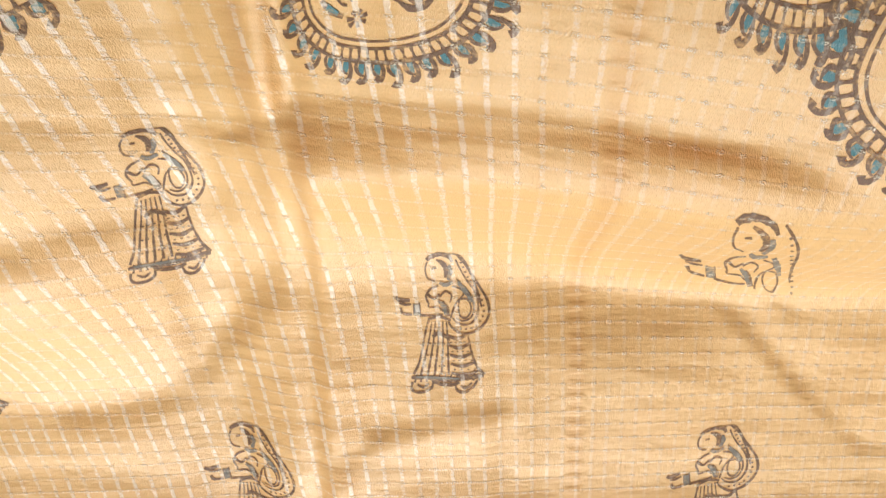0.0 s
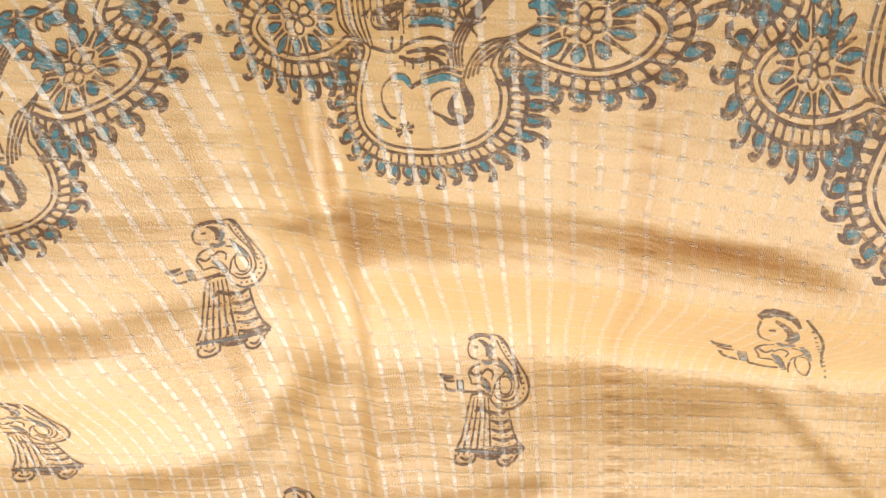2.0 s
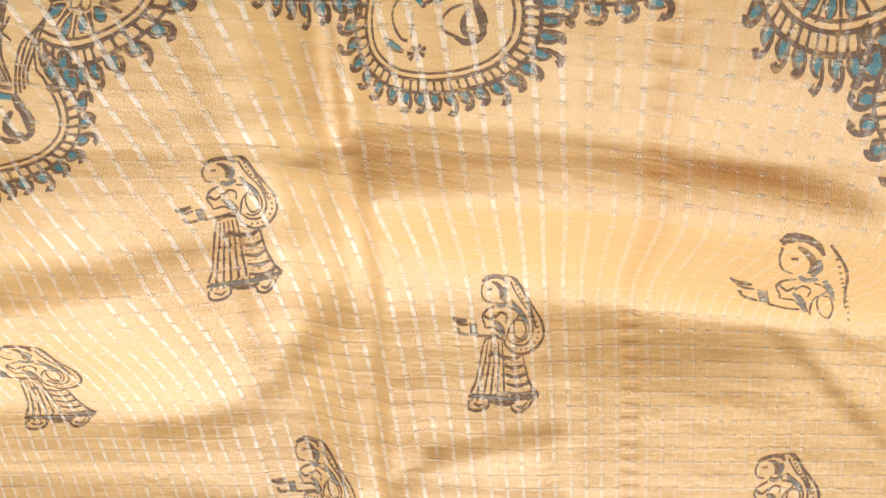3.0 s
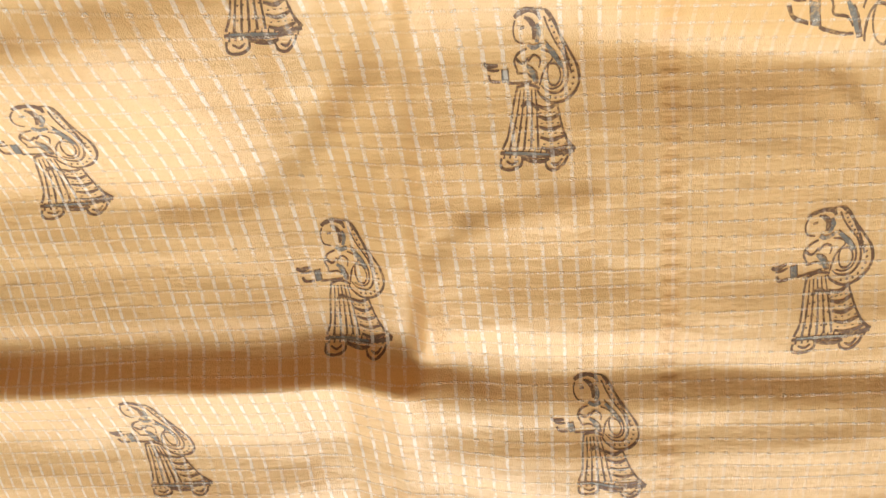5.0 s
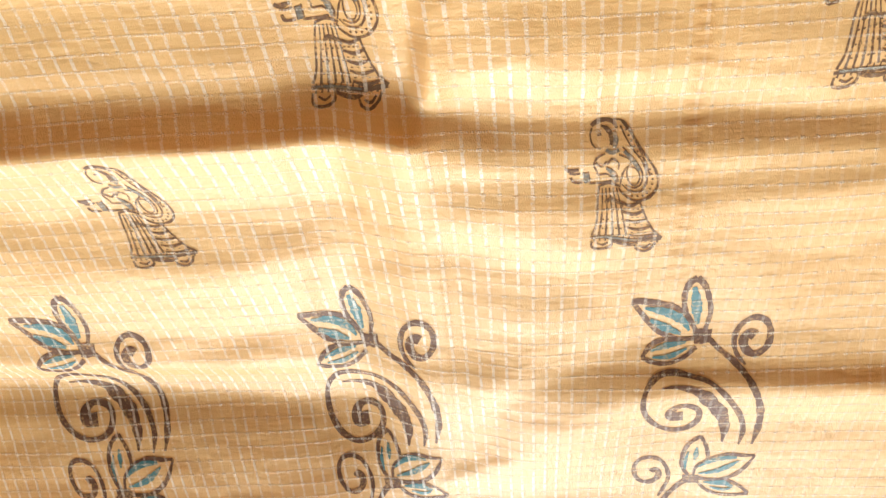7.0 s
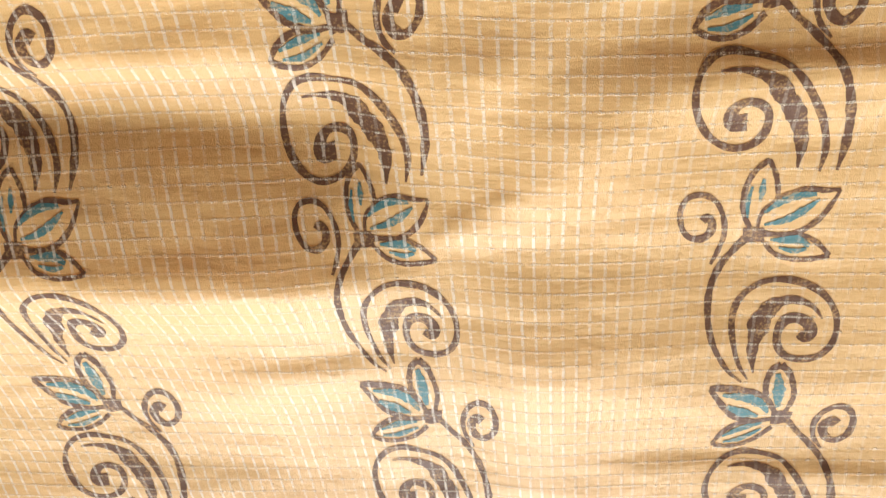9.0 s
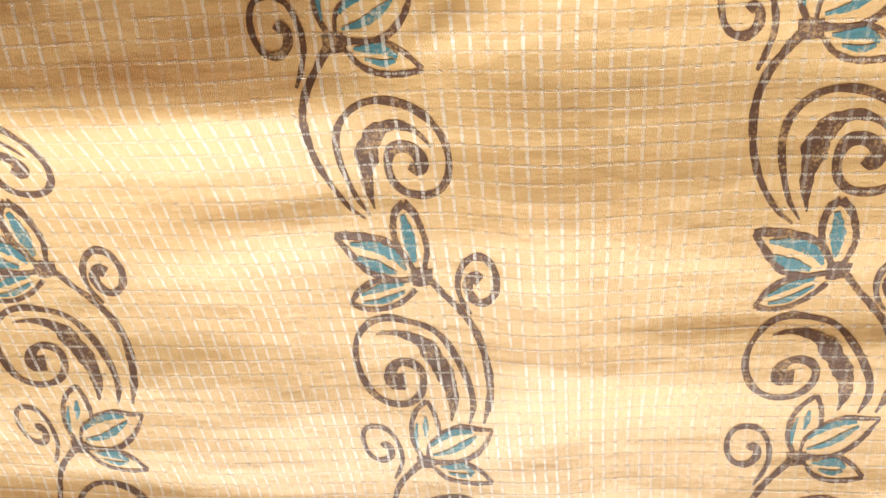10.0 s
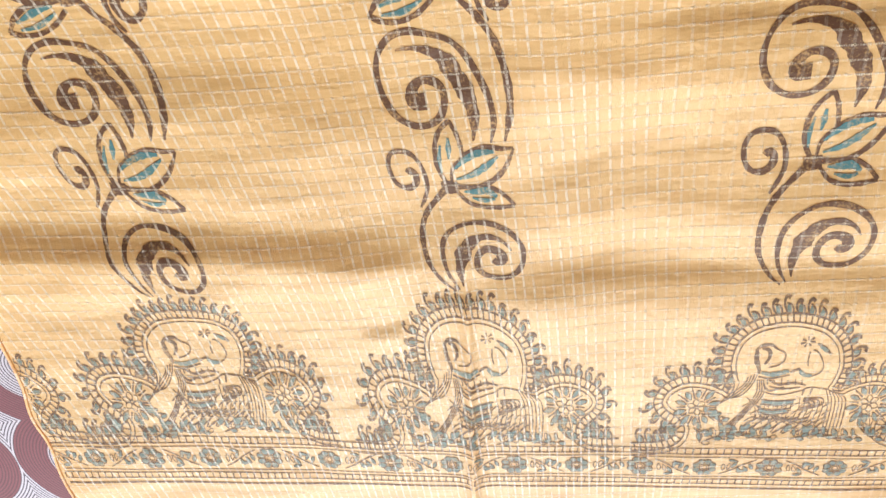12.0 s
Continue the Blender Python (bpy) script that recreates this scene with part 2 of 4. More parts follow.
blob([(-0.085, 1.365), (-0.108, 1.335), (-0.129, 1.308), (-0.159, 1.291), (-0.198, 1.285)], 0.0084, -0.38, 1.3)
band([(-0.519, 1.284), (-0.319, 1.284), (-0.248, 1.281), (-0.183, 1.280), (-0.127, 1.289)], 0.0134, -0.35, 0.7, 0.7, 0.02)
band([(0.026, 1.350), (0.086, 1.342), (0.148, 1.335)], 0.0210, -0.3, 0.25, 0.9, 0.01)
blob([(0.135, 1.359), (0.149, 1.348), (0.172, 1.325), (0.193, 1.303)], 0.0025, -0.3, 1.0)
blob([(0.029, 1.297), (-0.003, 1.290), (-0.033, 1.281)], 0.0062, -0.45, 1.0)
blob([(-0.033, 1.281), (-0.053, 1.263), (-0.065, 1.217)], 0.0045, -0.4, 1.0)
band([(-0.033, 1.280), (0.006, 1.282), (0.060, 1.292)], 0.0070, 0.3, 0.7, 0.9, 0.02)
band([(-0.547, 1.193), (-0.347, 1.193), (-0.246, 1.196), (-0.143, 1.198), (-0.093, 1.200), (-0.064, 1.197)], 0.0125, -1.95, 0.9, 0.18, 0.008, True)
band([(-0.066, 1.191), (-0.029, 1.185), (0.018, 1.183), (0.079, 1.184), (0.202, 1.185), (0.502, 1.185)], 0.0090, -1.0, 0.3, 0.9, 0.008, True)
band([(-0.037, 1.154), (0.018, 1.150), (0.080, 1.151), (0.140, 1.159), (0.204, 1.170), (0.504, 1.170)], 0.0073, -0.55, 0.8, 0.4, 0.02)
band([(-0.057, 1.205), (-0.013, 1.212), (0.063, 1.210), (0.123, 1.201)], 0.0078, 0.5, 0.8, 0.4, 0.015)
band([(-0.555, 1.159), (-0.355, 1.159), (-0.252, 1.160), (-0.146, 1.164), (-0.072, 1.168)], 0.0123, 0.12, 0.3, 0.9, 0.012)
blob([(-0.046, 1.123), (-0.015, 1.119), (0.019, 1.111)], 0.0118, 0.5, 1.0)
band([(-0.251, 1.107), (-0.203, 1.109), (-0.159, 1.115)], 0.0062, -0.35, 0.7, 0.7, 0.02)
band([(-0.060, 1.086), (-0.016, 1.082), (0.032, 1.079)], 0.0062, -0.2, 0.8, 0.8, 0.02)
band([(-0.560, 1.025), (-0.360, 1.025), (-0.281, 1.024), (-0.208, 1.026), (-0.151, 1.027)], 0.0062, 0.55, 0.6, 0.4, 0.02)
band([(0.045, 1.031), (0.097, 1.032), (0.159, 1.031), (0.211, 1.032), (0.511, 1.032)], 0.0045, -0.75, 0.5, 0.5, 0.015)
blob([(0.042, 1.054), (0.003, 1.039), (-0.034, 1.013)], 0.0090, 0.35, 1.0)
band([(-0.495, 1.000), (-0.295, 1.000), (-0.234, 0.996), (-0.182, 0.990), (-0.142, 0.986)], 0.0100, -0.45, 0.4, 0.8, 0.02)
band([(-0.506, 0.966), (-0.306, 0.966), (-0.243, 0.962), (-0.183, 0.960), (-0.090, 0.958)], 0.0400, -1.15, 0.45, 0.25, 0.02)
band([(-0.064, 0.942), (-0.040, 0.958), (-0.015, 0.976), (0.010, 0.996), (0.040, 1.018), (0.060, 1.028)], 0.0056, -0.9, 0.8, 0.25, 0.012)
band([(-0.055, 0.933), (-0.014, 0.960), (0.019, 0.984), (0.064, 1.006), (0.2, 1.010), (0.5, 1.010)], 0.0120, 0.5, 0.25, 0.9, 0.03)
band([(-0.049, 0.920), (-0.008, 0.917), (0.050, 0.917), (0.107, 0.920)], 0.0106, -0.28, 0.8, 0.8, 0.03)
band([(-0.044, 0.886), (-0.007, 0.884), (0.053, 0.886), (0.112, 0.890)], 0.0101, -0.32, 0.8, 0.6, 0.03)
band([(-0.524, 0.898), (-0.324, 0.898), (-0.256, 0.898), (-0.192, 0.898), (-0.120, 0.903)], 0.0123, 0.5, 0.4, 0.8, 0.02)
band([(-0.172, 0.864), (-0.130, 0.864), (-0.088, 0.871)], 0.0062, -0.45, 0.7, 0.5, 0.015)
band([(-0.193, 0.830), (-0.152, 0.836), (-0.106, 0.841)], 0.0067, 0.4, 0.7, 0.7, 0.02)
band([(-0.038, 0.849), (0.009, 0.846), (0.072, 0.846)], 0.0140, 0.35, 0.6, 0.9, 0.03)
band([(0.050, 0.803), (0.108, 0.799), (0.156, 0.795), (0.211, 0.792), (0.511, 0.792)], 0.0039, -0.5, 0.5, 0.5, 0.02)
band([(-0.560, 0.775), (-0.360, 0.775), (-0.283, 0.776), (-0.176, 0.783)], 0.0095, -0.2, 0.8, 0.8, 0.02)
band([(-0.031, 0.755), (0.025, 0.757), (0.079, 0.753)], 0.0168, 0.45, 0.9, 0.9, 0.03)
band([(-0.573, 0.691), (-0.373, 0.691), (-0.297, 0.687), (-0.225, 0.684), (-0.157, 0.675), (-0.095, 0.668)], 0.0112, -0.8, 0.9, 0.2, 0.015)
band([(-0.596, 0.641), (-0.396, 0.641), (-0.314, 0.640), (-0.219, 0.638), (-0.145, 0.638), (-0.095, 0.642)], 0.0112, 0.25, 0.25, 0.9, 0.015)
band([(-0.027, 0.681), (0.028, 0.677), (0.105, 0.671), (0.199, 0.664), (0.499, 0.660)], 0.0150, 0.55, 0.8, 0.4, 0.02)
band([(-0.059, 0.645), (-0.004, 0.646), (0.063, 0.644), (0.199, 0.637), (0.499, 0.637)], 0.0056, -0.24, 0.35, 0.9, 0.008)
band([(-0.497, 1.237), (-0.297, 1.237), (-0.217, 1.234), (-0.141, 1.234), (-0.097, 1.235)], 0.0170, -0.58, 0.9, 0.5, 0.03)
band([(-0.530, 1.127), (-0.330, 1.127), (-0.258, 1.125), (-0.193, 1.126), (-0.11, 1.130)], 0.0160, -0.42, 0.8, 0.8, 0.03)
blob([(-0.130, 0.607), (-0.107, 0.613)], 0.0050, -0.5, 1.0)
band([(-0.282, 0.728), (-0.213, 0.728), (-0.165, 0.722)], 0.0112, -0.2, 0.9, 0.9, 0.03)
band([(-0.035, 0.738), (0.055, 0.741), (0.166, 0.754), (0.466, 0.754)], 0.0280, 0.42, 0.9, 0.9, 0.04)
band([(-0.049, 0.565), (0.088, 0.551), (0.213, 0.548), (0.513, 0.548)], 0.0280, 0.48, 0.9, 0.9, 0.04)
band([(-0.035, 0.814), (0.089, 0.828), (0.193, 0.844), (0.493, 0.844)], 0.0224, 0.45, 0.9, 0.9, 0.04)
blob([(-0.063, 1.203), (-0.045, 1.210), (-0.013, 1.222)], 0.0034, 0.6, 1.0)
blob([(-0.063, 1.196), (-0.045, 1.190), (-0.023, 1.183)], 0.0028, -0.3, 1.4)
blob([(-0.094, 1.444), (-0.079, 1.449), (-0.065, 1.458)], 0.0028, -0.6, 1.0)
blob([(-0.071, 1.425), (-0.056, 1.414), (-0.033, 1.406)], 0.0028, 0.5, 1.0)
blob([(-0.065, 1.408), (-0.051, 1.405), (-0.040, 1.393)], 0.0039, -0.35, 1.0)
blob([(-0.073, 1.364), (-0.096, 1.347), (-0.113, 1.329), (-0.130, 1.308)], 0.0039, -0.18, 1.4)
blob([(0.148, 1.350), (0.172, 1.325), (0.193, 1.303), (0.23, 1.268)], 0.0010, -1.0, 1.0)
blob([(-0.060, 0.944), (-0.043, 0.957), (-0.023, 0.966)], 0.0022, -0.6, 1.0)
blob([(-0.077, 0.646), (-0.067, 0.655), (-0.056, 0.649)], 0.0034, 0.5, 1.0)
band([(-0.481, 1.045), (-0.281, 1.045), (-0.209, 1.043), (-0.142, 1.041)], 0.0101, -0.55, 0.8, 0.8, 0.03)
band([(-0.133, 1.043), (-0.049, 1.035), (0.028, 1.034), (0.128, 1.038), (0.153, 1.038), (0.453, 1.038)], 0.0168, -0.42, 0.9, 0.7, 0.03)
band([(-0.031, 1.246), (0.044, 1.239), (0.123, 1.238), (0.175, 1.235), (0.475, 1.235)], 0.0112, -0.3, 0.9, 0.7, 0.03)
blob([(-0.065, 1.459), (-0.068, 1.448), (-0.071, 1.432)], 0.0017, -0.7, 1.0)
blob([(0.111, 1.412), (0.153, 1.370), (0.182, 1.346)], 0.0025, -0.5, 1.0)
band([(-0.047, 0.611), (0.083, 0.604), (0.201, 0.600), (0.501, 0.600)], 0.0154, 0.4, 0.8, 0.8, 0.03)
band([(-0.528, 0.790), (-0.328, 0.790), (-0.215, 0.780), (-0.110, 0.761)], 0.0308, -0.22, 0.9, 0.9, 0.04)
band([(-0.046, 0.933), (0.035, 0.939), (0.172, 0.944), (0.472, 0.944)], 0.0168, 0.2, 0.9, 0.9, 0.03)

STEEP = 0.62
relief = -np.cumsum(blur(SLOPE, 0.020, 0.0014), axis=0) * CELL * STEEP
relief -= blur(relief, 0.03, 0.085)
folded = -np.cumsum(blur(CRISP, 0.0045, 0.0014), axis=0) * CELL * STEEP
relief += folded - blur(folded, 0.010, 0.040)
pinched = -np.cumsum(blur(PINCH, 0.004, 0.0014), axis=0) * CELL * STEEP
relief += pinched - blur(pinched, 0.006, 0.022)

# the pressed crease down the middle
crease_x = np.interp(FIELD_Z, (0.44, 0.65, 0.93, 1.01, 1.11, 1.2, 1.38, 1.46, 1.6), (-0.072, -0.064, -0.062, -0.055, -0.059, -0.063, -0.067, -0.069, -0.066))[:, None]
crease_sharp = np.interp(FIELD_Z, (0.44, 0.62, 0.68, 1.1, 1.4, 1.47, 1.6), (0.0060, 0.0050, 0.0010, 0.0009, 0.0008, 0.0030, 0.0016))[:, None]
gap = GX - crease_x
relief -= crease_sharp * np.exp(-np.abs(gap) / np.where(gap > 0, 0.0042, 0.006))

# small crumples and the puckers that run along the weft
rng = np.random.default_rng(7)
for across, along, size in ((0.024, 0.013, 0.00050), (0.012, 0.0065, 0.00016), (0.016, 0.0026, 0.00008)):
    crumple = blur(rng.standard_normal(GX.shape), across, along)
    relief += crumple / crumple.std() * size

# the cloth rises over the bunched end of the bedding
lean_amount = np.interp(GX, (-0.3, -0.13, -0.07, -0.016, 0.09, 0.2), (0.025, 0.035, 0.042, 0.062, 0.105, 0.125))
lean_from = np.interp(GX, (-0.2, 0.0, 0.12), (1.35, 1.37, 1.355))
lean = blur(lean_amount * smooth((GZ - lean_from) / np.interp(GX, (-0.1, 0.1), (0.11, 0.095))), 0.012, 0.004)
lean += blur(0.036 * smooth((GZ - 1.285) / 0.09) * smooth((-0.10 - GX) / 0.12), 0.012, 0.004)
lean += 0.30 * np.clip(GZ - 1.455, 0, 1)
top = smooth((GZ - 1.58) / 0.11)
DEPTH = 0.39 - lean * (1 - top) + 0.016 * top + relief * (1 - top)


def drape(x, z, lift=0.0):
    """The cloth's place over points of the plan, lifted towards the viewer."""
    x, z = np.asarray(x, float), np.asarray(z, float)
    i = np.clip((x - FIELD_X[0]) / CELL, 0, len(FIELD_X) - 1.001)
    j = np.clip((z - FIELD_Z[0]) / CELL, 0, len(FIELD_Z) - 1.001)
    i0, j0 = i.astype(int), j.astype(int)
    fi, fj = i - i0, j - j0
    y = (DEPTH[j0, i0] * (1 - fi) + DEPTH[j0, i0 + 1] * fi) * (1 - fj) + (DEPTH[j0 + 1, i0] * (1 - fi) + DEPTH[j0 + 1, i0 + 1] * fi) * fj
    return np.stack([x, y - lift, z], -1)


def weave(x, z):
    """Thread coordinates of the cloth, in metres."""
    u = x + 0.22 * (z - 0.95) * (1 - smooth((x + 0.30) / 0.42)) + 0.004 * np.sin(z * 9 + x * 5)
    v = z + 0.10 * x * smooth((z - 1.36) / 0.08) + 0.0035 * np.sin(x * 16 + 1.0) * np.sin(z * 7) - 0.05 * np.clip(x, 0, 1) * smooth((0.9 - z) / 0.2)
    return np.stack([u, v], -1)


def mesh_object(name, verts, faces, uvs, material, parent=None, label="", smooth_shade=True):
    verts = np.asarray(verts, float) @ np.array(LAY.to_3x3()).T + np.array(LAY.translation)
    data = bpy.data.meshes.new(name)
    data.from_pydata(verts.tolist() if hasattr(verts, "tolist") else verts, [], faces.tolist() if hasattr(faces, "tolist") else faces)
    layer = data.uv_layers.new(name="cloth")
    loops = np.empty(len(data.loops), dtype=np.int32)
    data.loops.foreach_get("vertex_index", loops)
    layer.data.foreach_set("uv", np.asarray(uvs, dtype=np.float32)[loops].ravel())
    if smooth_shade:
        data.polygons.foreach_set("use_smooth", [True] * len(data.polygons))
    data.materials.append(material)
    ob = new(name, data)
    ob.parent = parent
    return tagged(ob, label)


def sheet_faces(columns, rows):
    a = (np.arange(rows - 1)[:, None] * columns + np.arange(columns - 1)).ravel()
    return np.stack([a, a + 1, a + columns + 1, a + columns], -1)


# ---- the room: floor, ceiling, walls with the window's opening ----
def boxes_object(name, boxes, material, bevel=0.0):
    """One mesh of boxes that butt against each other, each given by its low and high corner."""
    bm = bmesh.new()
    for low, high in boxes:
        made = bmesh.ops.create_cube(bm, size=1.0)["verts"]
        for vert in made:
            vert.co = Vector([a + (b - a) * (c + 0.5) for a, b, c in zip(low, high, vert.co)])
    if bevel:
        bmesh.ops.bevel(bm, geom=bm.edges[:], offset=bevel, segments=4, affect="EDGES", profile=0.6)
    data = bpy.data.meshes.new(name)
    bm.to_mesh(data)
    bm.free()
    data.materials.append(material)
    return new(name, data)


def structure(name, boxes, material, label, category):
    return tagged(boxes_object(name, boxes, material), label, category, kind="structure")


wl, wr, wb, wt = WINDOW
structure("floor", [((-2.6, -2.3, -0.1), (2.2, 2.4, 0.0))], FLOOR, "plain brown terrazzo floor of the room", "floor")
structure("ceiling", [((-2.6, -2.3, 3.25), (2.2, 2.4, 3.35))], CEILING, "plain white painted ceiling", "ceiling")
structure("wall_north", [((-2.4, 2.2, 0.0), (2.0, 2.4, 3.25))], WALL, "plain ochre painted wall", "wall")
structure("wall_east", [((2.0, -2.1, 0.0), (2.2, 2.4, 3.25))], WALL, "plain ochre painted wall", "wall")
structure("wall_west", [((-2.6, -2.1, 0.0), (-2.4, 2.4, 3.25))], WALL, "plain ochre painted wall", "wall")
structure("wall_south", [((-2.6, -2.3, 0.0), (wl, -2.1, 3.25)), ((wr, -2.3, 0.0), (2.2, -2.1, 3.25)), ((wl, -2.3, 0.0), (wr, -2.1, wb)), ((wl, -2.3, wt), (wr, -2.1, 3.25))],
          WALL, "ochre painted wall with a wide open window", "wall")

# ---- the bed under the cloth ----
bed = tagged(new("bed"), "low brown timber bed under a maroon bedspread", "bed")
for name, low, high, bevel, material in (("bed_frame", (-1.35, -0.92, 0.18), (1.25, 1.12, 0.28), 0.02, TIMBER), ("mattress", (-1.30, -0.88, 0.28), (1.20, 1.08, BED_TOP - 0.006), 0.05, CEILING)):
    boxes_object(name, [(low, high)], material, bevel).parent = bed
for x in (-1.27, 1.17):
    for y in (-0.84, 1.04):
        boxes_object("leg", [((x - 0.04, y - 0.04, 0.0), (x + 0.04, y + 0.04, 0.18))], TIMBER, 0.008).parent = bed

# the bedspread lies over the mattress and hangs down at its sides
bx, bz = np.meshgrid(np.linspace(-1.62, 1.52, 320), np.linspace(-0.16, 2.32, 250))
over_x = np.maximum(np.maximum(-1.31 - bx, bx - 1.21), 0)
over_z = np.maximum(np.maximum(0.11 - bz, bz - 2.09), 0)
down = np.maximum(over_x, over_z)
fall = np.where(down < 0.04, down * down / 0.08, down - 0.02)
by = 0.4155 + fall - 0.0025 * np.maximum(np.sin(bx * 11 + bz * 7) * np.sin(bz * 9 - bx * 3), -0.4)
bx2 = np.clip(bx, -1.31 - 0.03, 1.21 + 0.03) + 0.012 * np.sin(bz * 24) * smooth(over_x / 0.1)
bz2 = np.clip(bz, 0.11 - 0.03, 2.09 + 0.03) + 0.012 * np.sin(bx * 24) * smooth(over_z / 0.1)
bedspread = mesh_object("bedspread", np.stack([bx2, by, bz2], -1).reshape(-1, 3), sheet_faces(320, 250), np.stack([bx, bz], -1).reshape(-1, 2), SPREAD)
tagged(bedspread, "maroon cotton bedspread with fine pale ring pattern on the bed", "bedspread")

# ---- the sari ----
sari = tagged(new("sari"), "creased golden silk sari with brown and teal block prints", "sari")
sari.location = (0, 0, 0)
LEFT = np.interp(FIELD_Z, (0.44, 0.53, 0.62, 0.95, 1.3, 1.7), (-0.393, -0.391, -0.382, -0.368, -0.372, -0.380))
HEM_Z, TOP_Z = 0.37, 1.70
cols = 594
zs = np.arange(HEM_Z, TOP_Z, CELL)
ux = np.linspace(0, 1, cols)[None, :]
left = np.interp(zs, FIELD_Z, LEFT)[:, None] + 0.0012 * np.sin(zs * 90)[:, None]
sx = left + (0.505 - left) * ux
sz = np.repeat(zs[:, None], cols, 1) + 0.003 * np.sin(sx * 14) * np.clip((0.6 - zs) / 0.17, 0, 1)[:, None]
cloth = mesh_object("cloth", drape(sx, sz).reshape(-1, 3), sheet_faces(cols, len(zs)), weave(sx, sz).reshape(-1, 2), SILK, sari)

# the rolled left edge
ez = np.arange(HEM_Z, 1.69, 0.003)
ex = np.interp(ez, FIELD_Z, LEFT) + 0.0012 * np.sin(ez * 90)
middle = drape(ex, ez, 0.0006)
ring = np.linspace(0, 2 * math.pi, 9)[:-1]
edge = middle[:, None, :] + 0.0011 * np.stack([np.cos(ring), np.sin(ring), 0 * ring], -1)[None]
k = np.arange(8)
tube = (np.arange(len(ez) - 1)[:, None] * 8)[:, :, None] + np.stack([k, (k + 1) % 8, (k + 1) % 8 + 8, k + 8], -1)[None]
mesh_object("rolled_edge", edge.reshape(-1, 3), tube.reshape(-1, 4), np.repeat(weave(ex, ez), 8, 0), SILK, sari, "narrow rolled edge")


# ---- printing: strokes laid on the cloth ----
def spline(points, step):
    """A smooth curve through points, sampled evenly."""
    p = np.asarray(points, float)
    if len(p) == 2:
        k = max(2, int(np.hypot(*(p[1] - p[0])) / step) + 1)
        return p[0] + (p[1] - p[0]) * np.linspace(0, 1, k)[:, None]
    ext = np.vstack([2 * p[0] - p[1], p, 2 * p[-1] - p[-2]])
    fine = []
    for a, b, c, d in zip(ext, ext[1:], ext[2:], ext[3:]):
        t = np.linspace(0, 1, 13)[:-1, None]
        fine.append(0.5 * (2 * b + (c - a) * t + (2 * a - 5 * b + 4 * c - d) * t ** 2 + (3 * b - a - 3 * c + d) * t ** 3))
    fine = np.vstack(fine + [p[-1:]])
    run = np.concatenate([[0], np.cumsum(np.hypot(*np.diff(fine, axis=0).T))])
    k = max(3, int(run[-1] / step) + 1)
    s = np.linspace(0, run[-1], k)
    return np.stack([np.interp(s, run, fine[:, 0]), np.interp(s, run, fine[:, 1])], -1)


class Print:
    """Collects the strokes of one dye in plan metres, and lays them on the cloth as one mesh."""

    def __init__(self, place=None, lift=0.00028, weight=1.04):
        self.place, self.lift, self.weight = place, lift, weight
        self.verts, self.faces, self.count = [], [], 0

    def stroke(self, points, widths, unit=1.0, step=0.0022, closed=False):
        """A ribbon through points given in the motif's own units; widths from its start to its end, in the same units."""
        line = spline(points, step / unit)
        w = np.atleast_1d(np.asarray(widths, float))
        along = np.linspace(0, 1, len(line))
        width = np.interp(along, np.linspace(0, 1, len(w)), w) if len(w) > 1 else np.full(len(line), w[0])
        width = width * self.weight * (1 + 0.10 * np.sin(along * 31 + len(self.verts)) + 0.07 * np.sin(along * 77 + 2 * len(self.verts)))
        way = np.gradient(line, axis=0)
        way /= np.maximum(np.hypot(way[:, 0], way[:, 1]), 1e-9)[:, None]
        side = np.stack([-way[:, 1], way[:, 0]], -1)
        across = 2 + int(width.max() * unit / 0.0026)
        k = np.linspace(-0.5, 0.5, across)
        grid = line[:, None, :] + side[:, None, :] * (width[:, None] * k[None, :])[:, :, None]
        self.add(grid.reshape(-1, 2), sheet_faces(across, len(line)))

    def add(self, points, faces):
        if self.place is not None:
            points = self.place(points)
        self.verts.append(points)
        self.faces.append(faces + self.count)
        self.count += len(points)

    def dot(self, x, y, r, unit=1.0):
        self.stroke([(x - r, y), (x + r, y)], (r * 0.9, 2 * r, 0.9 * r), unit, r * unit)

    def lay(self, name, material, parent, label=""):
        flat = np.vstack(self.verts)
        keep = np.concatenate(self.faces)
        edge = np.interp(flat[:, 1], FIELD_Z, LEFT) + 0.002
        inside = (flat[:, 0] > edge) & (flat[:, 0] < 0.5) & (flat[:, 1] < 1.66)
        keep = keep[inside[keep].all(1)]
        if not len(keep):
            return None
        used = np.unique(keep)
        order = np.full(len(flat), -1)
        order[used] = np.arange(len(used))
        flat = flat[used]
        return mesh_object(name, drape(flat[:, 0], flat[:, 1], self.lift), order[keep], weave(flat[:, 0], flat[:, 1]), material, parent, label)


def affine(sources, targets):
    """The map of the plane that takes three or more points to others."""
    s = np.hstack([np.asarray(sources, float), np.ones((len(sources), 1))])
    m = np.linalg.lstsq(s, np.asarray(targets, float), rcond=None)[0]
    return lambda p: np.hstack([p, np.ones((len(p), 1))]) @ m


